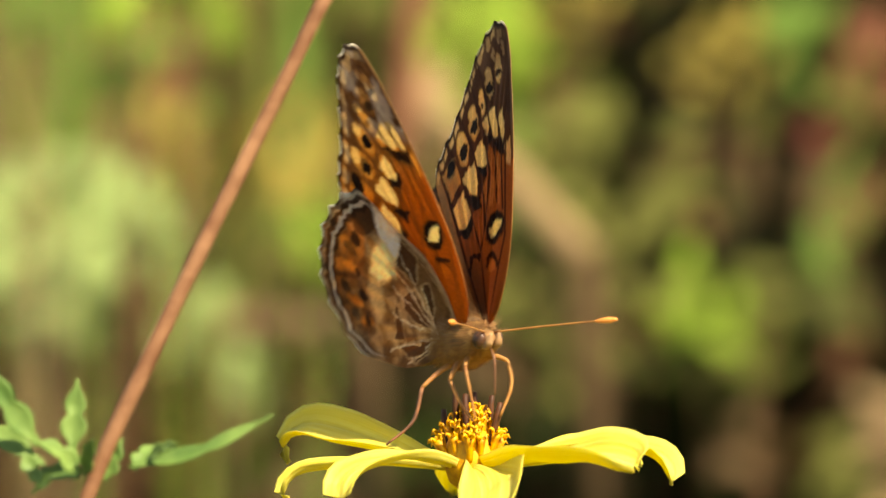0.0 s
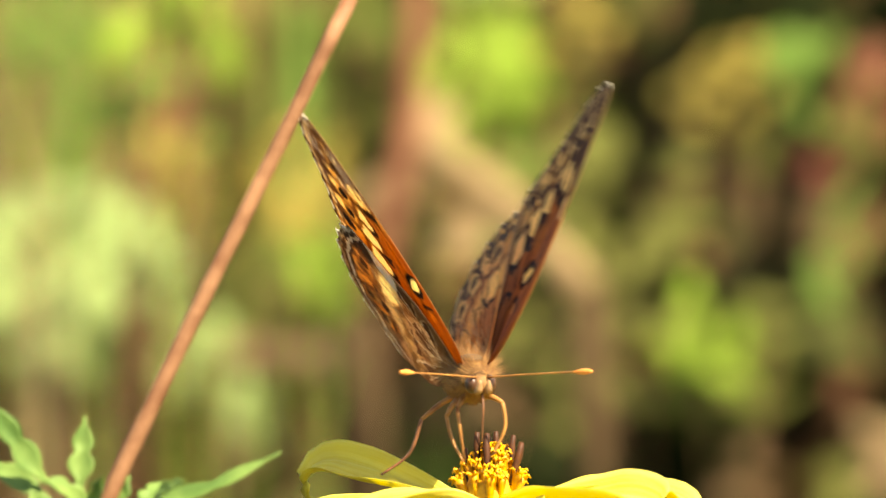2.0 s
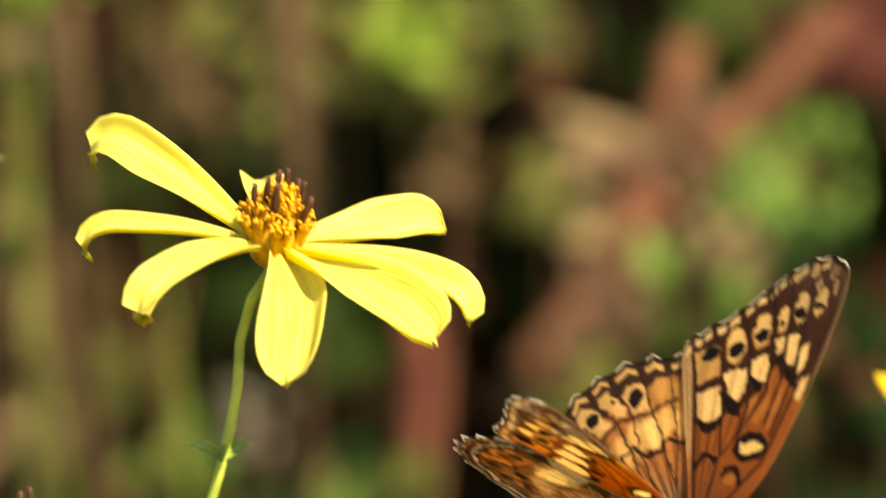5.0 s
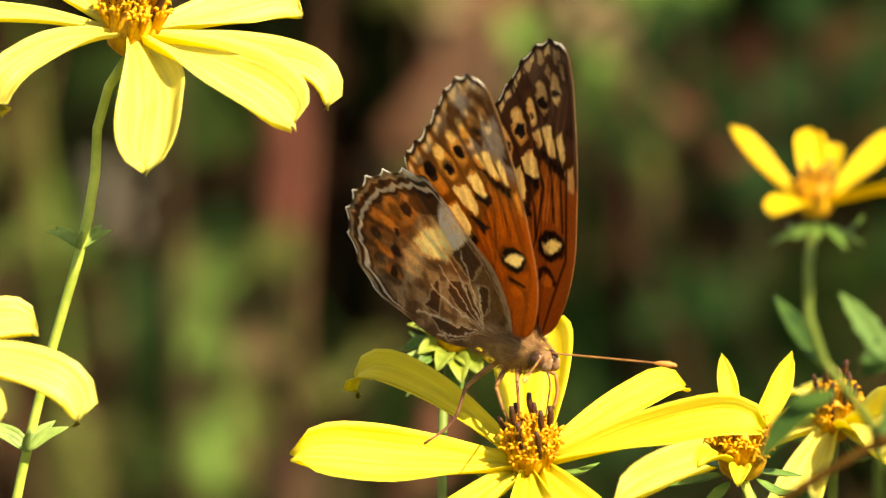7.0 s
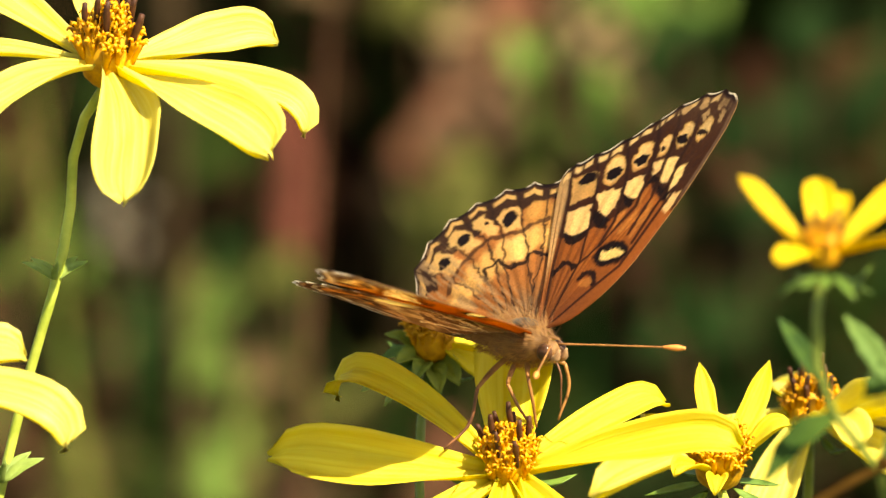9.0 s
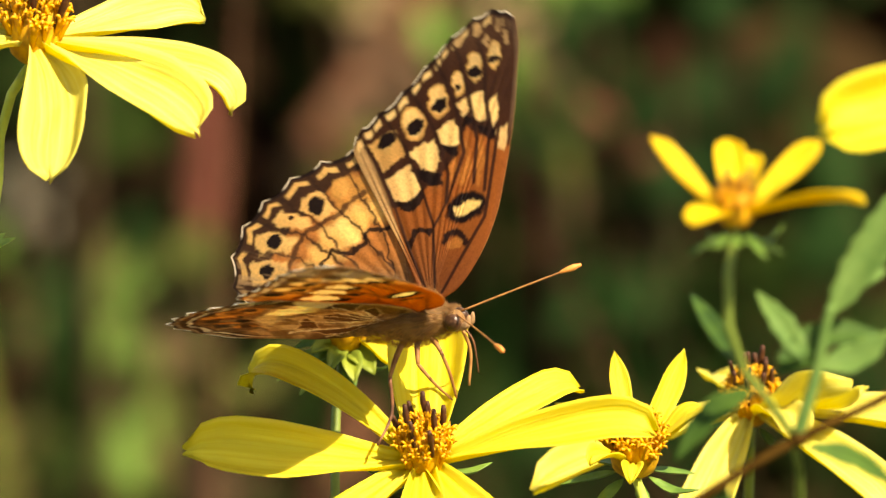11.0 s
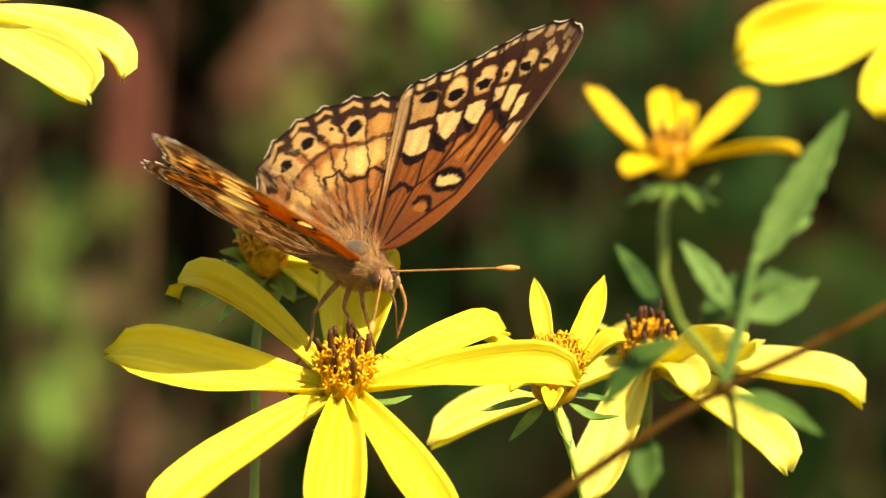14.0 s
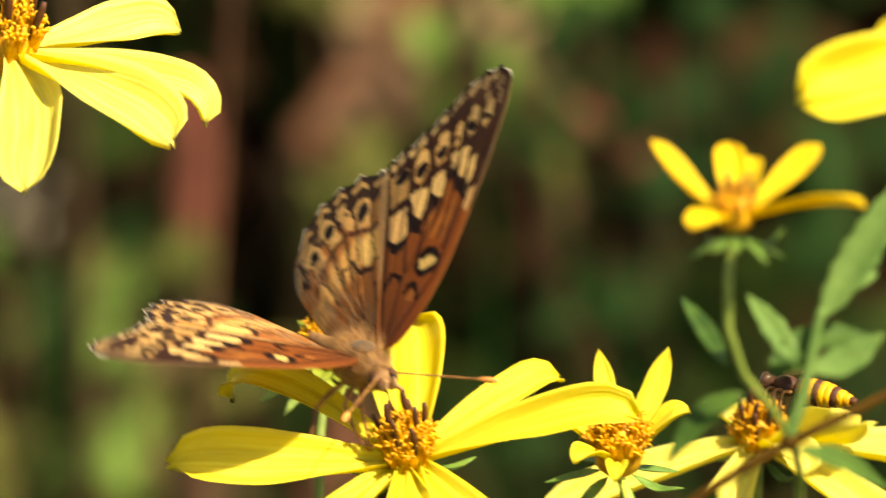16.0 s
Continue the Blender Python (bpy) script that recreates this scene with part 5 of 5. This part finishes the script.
# The near-black green puts shade into blades that stand in full sun.
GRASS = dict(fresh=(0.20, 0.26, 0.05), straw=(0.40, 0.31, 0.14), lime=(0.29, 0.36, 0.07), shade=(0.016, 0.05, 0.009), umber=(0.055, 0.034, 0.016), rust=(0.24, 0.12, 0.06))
grass("tall sunlit meadow grass, green and straw-coloured", 85, -1400, -640, -1300, -350, 11, ("fresh", "straw", "lime", "rust"), (0.006, 0.016), 1.5, 2.3, 0.03)
grass("thin grass blades and dry stems", 12, -1300, -560, -1250, -330, 15, ("fresh", "straw", "rust", "lime"), (0.002, 0.0042), 0.55, 1.1, 0.03)
grass("thin rusty and green stems", 5, -470, -130, -1250, -400, 16, ("fresh", "rust"), (0.0028, 0.006), 1.0, 1.5, 0.16)
grass("scattered withered grass, coloured dark to stand in for half shade", 16, 0, 560, -1150, -420, 14, ("umber", "shade"), (0.006, 0.014), 1.5, 2.4, 0.12)
grass("thin weeds and dry stems, some coloured dark for half shade", 5, -300, 620, -1150, -350, 17, ("rust", "shade"), (0.0015, 0.003), 0.7, 1.2, 0.2)
grass("thin grass with shade put into its colour", 12, -500, 1900, -150, 900, 18, ("shade",), (0.002, 0.004), 0.8, 1.4, 0.3)
grass("low meadow grass and dead stems, coloured dark for shade", 220, -900, 2400, -100, 1000, 12, ("shade", "umber"), lean=0.35)


def low_grass():
    """Short turf on the ground all round."""
    rng = random.Random(41)
    pieces = []
    for _ in range(5200):
        a, d = rng.uniform(0, 2 * math.pi), 4.5 * math.sqrt(rng.uniform(0, 1))
        foot = Vector((d * math.sin(a), d * math.cos(a), -0.005))
        top = foot + Vector((rng.gauss(0, 0.04), rng.gauss(0, 0.04), rng.uniform(0.06, 0.17)))
        side = Vector((rng.uniform(-1, 1), rng.uniform(-1, 1), 0)).normalized() * rng.uniform(0.002, 0.005)
        mid = foot.lerp(top, 0.55) + Vector((0, 0, 0.015))
        pieces.append(([foot - side, foot + side, mid - side * 0.8, mid + side * 0.8, top], [(0, 1, 3, 2), (2, 3, 4)]))
    ob = new("turf", mesh("turf", *merge(*pieces)))
    ob.data.materials.append(mottled("turf_blades", (0.05, 0.075, 0.018), (0.14, 0.15, 0.04), 30, 0.8, 0.3, 0.2, 0.5, 0.45, shine=0.06))
    tagged(ob, "short green and dry meadow turf", "grass", kind="stuff")


low_grass()


# ---- what moves ----
A_ROWS = [(0.0, -81, -53, 6.5, 23.5), (0.5, -86, -41, 5.5, 23.5), (1.0, 34, -29, 5.5, 23.5), (1.5, -8, -38, 5.5, 23.5), (2.0, -49, -41, 5.5, 23.5), (2.5, 28, -20, 5.5, 23.5), (3.0, -118, -72, 5, 16), (3.5, -49, -49, 2.5, 9), (4.0, -70, -45, 2.5, 8),
          (4.5, 54, 2, 1, 4), (5.0, 97, 42, -3.5, 0), (5.2, 95, 50, -4, 0), (7.5, 77, 70, -2, 0), (8.0, 33, 80, -1.5, 0), (8.2, 30, 78, -1.5, 0), (10.5, 55, 80, -1.5, 0), (11.0, 62, 75, -2, 0), (11.5, 73, 89, -2, 0),
          (12.0, 84, 99, -2, 0), (12.5, 72, 104, -2, 0), (13.0, 63, 106, -2, 0), (13.5, 66, 122, -2, 0), (14.0, 5, 103, -2, 0), (14.5, 56, 118, -2, 0), (15.0, 37, 103, -2, 0), (15.5, -2, 84, -2, 0), (16.0, 34, 89, -2, 0)]
B_ROWS = [(0.0, 815, 655, 0), (4.5, 815, 640, 0), (5.2, 815, 655, 4), (7.5, 783, 758, 7.0), (8.0, 743, 702, 3.5), (8.2, 735, 706, 3.5), (10.3, 786, 748, 7.5), (10.5, 776, 750, 7.4), (11.0, 756, 747, 5.7), (11.5, 770, 750, 4.8),
          (12.0, 799, 736, 3.2), (12.5, 789, 725, 0), (13.0, 785, 752, 2.8), (13.5, 759, 741, 2.5), (14.0, 747, 705, 0), (14.5, 794, 776, 2.4), (15.0, 700, 761, 10.4), (15.5, 634, 684, 8), (16.0, 744, 738, 9.2)]
D_ROWS = [(0.0, 0, 12), (5.2, 0, 12), (7.5, -16, -24), (8.0, -7, 24), (8.2, -7, 24), (10.5, -8, 8), (11.5, -8, -8), (12.5, -5, 2), (13.0, 8, 2), (14.0, 8, -2), (15.0, -7, 0), (16.0, 6, -2)]
E_ROWS = [(0.0, 0, 0), (8.2, 0, 40), (10.5, -5, 55), (11.5, 0, 28), (12.5, -5, 22), (13.0, -20, -5), (14.0, -18, 5), (15.0, -15, 0), (16.0, -30, -28)]
C_ROWS = [(0.0, 1325, 700), (7.5, 1335, 715), (8.0, 1280, 660), (10.5, 1315, 660), (11.0, 1335, 690), (12.5, 1330, 696), (13.5, 1344, 742), (14.0, 1283, 698), (14.5, 1313, 703), (15.0, 1257, 673), (15.5, 1263, 666), (16.0, 1366, 749)]
FLY = [
    (0.0, -93, -276, -150.5, 6.2, 3.1, 66.1, 86.4, 1.4, 0.9),
    (0.1, -116, -269, -149.1, 9.9, 3.3, 64.0, 75.5, 0.2, -0.4),
    (0.2, -115, -271, -147.8, 7.1, 2.4, 52.1, 69.1, -0.8, -1.5),
    (0.3, -138, -285, -146.8, 7.1, 0.7, 45.0, 63.1, -1.9, -2.7),
    (0.4, -133, -285, -145.0, 5.1, -0.5, 35.5, 52.5, -2.9, -3.8),
    (0.5, -105, -290, -145.6, 0.1, -1.7, 27.0, 44.7, -3.8, -4.6),
    (0.6, -95, -284, -144.6, 3.8, -0.3, 32.8, 45.1, -3.2, -4.2),
    (0.7, -78, -271, -148.5, 5.2, -0.2, 46.8, 61.3, -2.4, -3.6),
    (0.8, -45, -254, -151.2, 4.7, -0.3, 67.9, 75.0, -1.7, -2.9),
    (0.9, -10, -245, -154.0, 4.5, 1.3, 73.3, 76.1, -0.9, -2.3),
    (1.0, 23, -254, -157.3, 2.4, 1.2, 71.1, 75.2, 0.0, -1.5),
    (1.2, -15, -242, -159.0, -0.3, 1.5, 40.4, 43.8, -0.1, -1.0),
    (1.3, -32, -251, -160.9, -2.8, 1.0, 23.9, 31.4, -0.0, -0.6),
    (1.5, -57, -270, -162.5, -5.3, 1.0, 28.5, 43.1, 0.1, 0.2),
    (1.6, -113, -275, -164.5, -3.3, 1.3, 39.5, 53.9, 0.2, -0.1),
    (1.8, -110, -259, -166.7, -0.2, 3.3, 61.3, 87.2, 0.5, -0.5),
    (2.0, -94, -271, -161.9, -5.6, 2.6, 55.8, 67.3, 0.7, -0.9),
    (2.2, -16, -224, -164.4, -3.1, 4.1, 32.5, 38.9, 0.5, -0.5),
    (2.3, -12, -233, -165.7, -3.2, 2.2, 27.1, 31.6, 0.4, -0.3),
    (2.4, -1, -235, -166.8, -2.9, 2.6, 33.1, 40.0, 0.3, -0.0),
    (2.5, -25, -246, -169.7, -3.8, 0.8, 41.3, 53.3, 0.1, 0.1),
    (2.7, -104, -235, -169.2, 2.0, -4.1, 38.4, 71.3, -0.4, -0.6),
    (2.8, -150, -247, -166.0, 4.5, -6.5, 30.8, 66.2, -0.8, -1.0),
    (2.9, -171, -272, -160.0, 8.5, -10.7, 15.7, 61.0, -1.1, -1.4),
    (3.0, -160, -324, -154.0, 13.2, -12.3, 10.1, 48.6, -1.3, -1.4),
    (3.1, -152, -413, -146.3, 5.7, -11.5, -13.0, 59.3, -0.2, 0.1),
    (3.2, -15, -406, -167.4, 32.9, -5.8, 53.0, 94.6, 1.1, 1.9),
    (3.3, 43, -521, -151.5, 35.8, -12.1, 3.8, 61.7, 2.3, 3.8),
    (3.4, 204, -591, -139.9, 9.7, 4.3, -38.5, 4.2, 3.6, 5.6),
    (3.5, 335, -421, -137.9, 3.7, 4.1, 39.0, 73.6, 4.9, 7.6),
    (3.6, 470, -262, -142.0, 6.0, 12.0, 72.0, 62.0, 4.6, 7.2),
    (3.7, 604, -39, -138.4, 5.8, 9.0, 60.5, 57.6, 4.5, 7.0),
    (4.0, 575, 385, -140.0, 0.0, 5.0, 60.0, 60.0, 3.9, 6.2),
    (4.5, 1120, 530, -136.0, 0.0, 3.0, 40.0, 55.0, 3.0, 5.0),
    (4.7, 960, 615, -135.0, -5.0, 2.0, 30.0, 60.0, 2.6, 4.5),
    (5.0, 805, 562, -135.5, -9.3, 8.2, 35.7, 63.0, 2.2, 3.9),
    (5.1, 801, 544, -132.7, -3.6, 5.0, 33.5, 64.0, 1.5, 2.3),
    (5.2, 796, 493, -139.6, -6.0, 1.7, 24.4, 53.9, 1.0, 1.1),
    (7.5, 765, 634, -141.0, -9.6, 4.9, 73.0, 101.2, 3.8, -0.6),
    (8.0, 729, 565, -141.7, -6.8, 7.7, 73.3, 91.9, 4.4, 2.4),
    (8.1, 710, 564, -144.8, -4.9, 6.4, 53.9, 79.9, 4.5, 2.5),
    (8.2, 725, 565, -143.9, -6.6, 6.7, 38.5, 64.3, 4.5, 2.5),
    (10.3, 783, 571, -124.2, 0.8, 23.6, 18.9, 36.6, 4.5, 3.0),
    (10.5, 754, 585, -115.3, 2.6, 25.9, 58.1, 58.8, 4.6, 3.1),
    (10.7, 738, 565, -117.2, 3.3, 23.7, 81.4, 90.2, 4.2, 3.0),
    (11.0, 737, 570, -119.3, 5.9, 20.6, 27.8, 52.0, 3.8, 3.2),
    (11.3, 779, 578, -126.0, 0.0, 22.9, 30.4, 28.8, 3.1, 3.6),
    (11.5, 768, 579, -119.4, -3.0, 24.6, 30.8, 38.3, 2.9, 4.2),
    (11.8, 805, 576, -116.5, 4.3, 24.1, 54.8, 41.7, 2.3, 3.1),
    (12.0, 806, 560, -121.1, -2.5, 21.7, 69.9, 78.2, 2.0, 2.3),
    (12.5, 817, 560, -129.7, -10.1, 24.1, 38.8, 38.5, -0.6, 2.6),
    (13.0, 803, 593, -121.2, -5.3, 17.5, 75.0, 89.6, 1.4, 2.8),
    (13.3, 787, 598, -142.0, -5.8, 23.0, 54.8, 47.9, 0.6, 1.2),
    (13.5, 754, 568, -133.2, -8.0, 24.1, 26.7, 33.5, 0.1, 0.2),
    (14.0, 763, 558, -141.2, -13.0, 20.2, 45.3, 33.1, -1.5, 0.8),
    (14.2, 763, 551, -150.8, -10.5, 15.9, 42.8, 38.1, -1.0, -0.1),
    (14.5, 800, 641, -150.3, -19.1, 11.7, 52.0, 65.0, -0.1, -0.9),
    (14.7, 747, 626, -154.3, -15.1, 6.4, 29.6, 60.7, -1.7, -4.6),
    (14.9, 650, 627, -147.6, -13.9, 1.0, 34.7, 92.8, -3.2, -8.2),
    (15.0, 656, 637, -155.0, -11.2, 3.3, 28.6, 95.4, -4.5, -10.8),
    (15.5, 555, 540, -145.9, -11.5, 2.4, 14.6, 58.6, -6.1, -12.8),
    (15.8, 573, 572, -151.1, -12.4, 8.4, 26.7, 65.0, -0.7, -5.4),
    (16.0, 657, 641, -152.1, -13.0, 12.4, 15.4, 58.0, -0.0, -6.4),
]
FEEL = [
    (0.0, -3.0, 5.0, -4.3, 1.1),
    (0.5, 8.9, -3.5, 0.6, -3.8),
    (1.0, 0.6, 4.5, 6.9, 1.9),
    (1.5, 5.9, 0.6, 5.0, -2.9),
    (2.0, 3.6, -1.7, 4.3, -7.2),
    (2.5, 0.0, 2.2, 0.8, -0.8),
    (3.0, -3.5, -13.1, -22.8, -14.2),
    (3.5, -1.3, -18.7, -14.0, -12.0),
    (5.0, -2.1, -6.7, -4.0, -6.0),
    (5.2, -2.2, -5.2, -4.0, -6.0),
    (7.5, -0.3, -6.4, -4.0, -5.0),
    (8.0, -6.4, -1.0, -4.0, -5.0),
    (10.5, 0.9, -8.5, -1.7, -4.1),
    (11.0, 4.6, -7.2, -10.2, -1.7),
    (11.5, 4.7, -3.5, -1.6, 0.1),
    (12.0, 5.5, -7.1, -5.5, -0.0),
    (12.5, 2.1, 1.3, -2.8, 9.4),
    (13.0, 5.9, -9.8, -7.6, 1.1),
    (13.5, -6.3, 1.9, -4.0, -1.2),
    (14.0, -9.0, 7.6, -4.0, -1.2),
    (14.5, 0.6, 4.8, -4.0, -1.2),
    (15.0, 4.0, -4.6, -4.0, -1.2),
    (15.5, 10.4, -17.2, -4.0, -1.2),
    (16.0, 0.9, -12.0, -4.0, -1.2),
]


def sway(kind, rows, rest):
    plant, head, foot, centre = kind
    walk(plant, [(t, Matrix.Translation(foot + step(x - rest[0], y - rest[1]))) for t, x, y, *_ in rows])
    if len(rows[0]) > 3:
        walk(head, [(t, Matrix.Translation(centre - foot) @ Matrix.Rotation(radians(a), 4, -AHEAD) @ Matrix.Rotation(radians(-sum(lean)), 4, RIGHT)) for t, _, _, a, *lean in rows])


def motions():
    sway(FLOWER_A, A_ROWS, (54, 2))
    sway(FLOWER_B, B_ROWS, (789, 725))
    sway(FLOWER_F, [r[:3] for r in B_ROWS[:-2]] + [(15.5, 634, 700), (16.0, 744, 778)], (789, 725))
    sway(FLOWER_G, [(t, x + 8, y - 30) if t == 15.0 else (t, x, y) for t, x, y, _ in B_ROWS], (789, 725))
    sway(FLOWER_C, C_ROWS, (1330, 696))
    sway(FLOWER_D, D_ROWS, (0, 0))
    sway(FLOWER_E, E_ROWS, (0, 0))
    sway(FLOWER_H, [(0.0, 0, 0), (8.2, 0, 0), (10.3, -85, 20), (16.0, -85, 20)], (0, 0))
    walk(HOVERFLY, [(t, Matrix.Translation(spot(x, y, 0.012)) @ BASIS.to_4x4() @ pose(0, 0, 0, rx, ry, rz)) for t, x, y, rx, ry, rz in (
        (0.0, 2100, 500, 0, 0, 80), (15.0, 1900, 560, 0, 0, 80), (15.2, 1560, 680, 0, 0, 75), (15.3, 1432, 672, 15, 0, 70), (15.5, 1347, 575, 40, 20, 40), (15.8, 1405, 660, 10, 0, 60), (16.0, 1436, 684, 12, 15, 68))])
    walk(STICK, [(t, Matrix.Translation(STICK_AT + step(x, y))) for t, x, y in ((0.0, -8, -4), (0.5, 4, 6), (1.0, -3, 7), (1.5, 0, 2), (2.0, 1, 4), (2.5, -7, 8), (3.0, -4, 0), (3.5, 13, -18), (4.0, 10, 0), (4.5, 34, 20), (5.0, 40, 24), (16.0, 40, 24))])
    rows = []
    for t, x, y, yaw, pitch, roll, *_ in FLY:
        turn = Matrix.Rotation(radians(yaw), 3, "Z") @ Matrix.Rotation(radians(pitch), 3, "X") @ Matrix.Rotation(radians(roll), 3, "Y")
        rows.append((t, Matrix.Translation(spot(x, y)) @ (BASIS @ turn).to_4x4()))
    walk(BUTTERFLY, rows)
    for (fore, hind), col, s in ((WINGS[0], 6, 1), (WINGS[1], 7, -1)):
        hinge = Matrix.Translation((s * 0.00166, 0, 0.00164))
        walk(fore, [(r[0], hinge @ Matrix.Rotation(radians(-s * r[col]), 4, "Y") @ Matrix.Rotation(radians(s * r[col + 2]), 4, "Z")) for r in FLY])
        walk(hind, [(r[0], hinge @ Matrix.Rotation(radians(-s * r[col]), 4, "Y") @ Matrix.Translation((0, 0, -0.00035))) for r in FLY])
    for feeler, col, s in ((FEELERS[0], 3, 1), (FEELERS[1], 1, -1)):
        root = Matrix.Translation((s * 0.0006, 0.0056, 0.0005))
        walk(feeler, [(r[0], root @ Matrix.Rotation(radians(r[col + 1]), 4, "Z") @ Matrix.Rotation(radians(r[col]), 4, "X") @ root.inverted()) for r in FEEL])


motions()
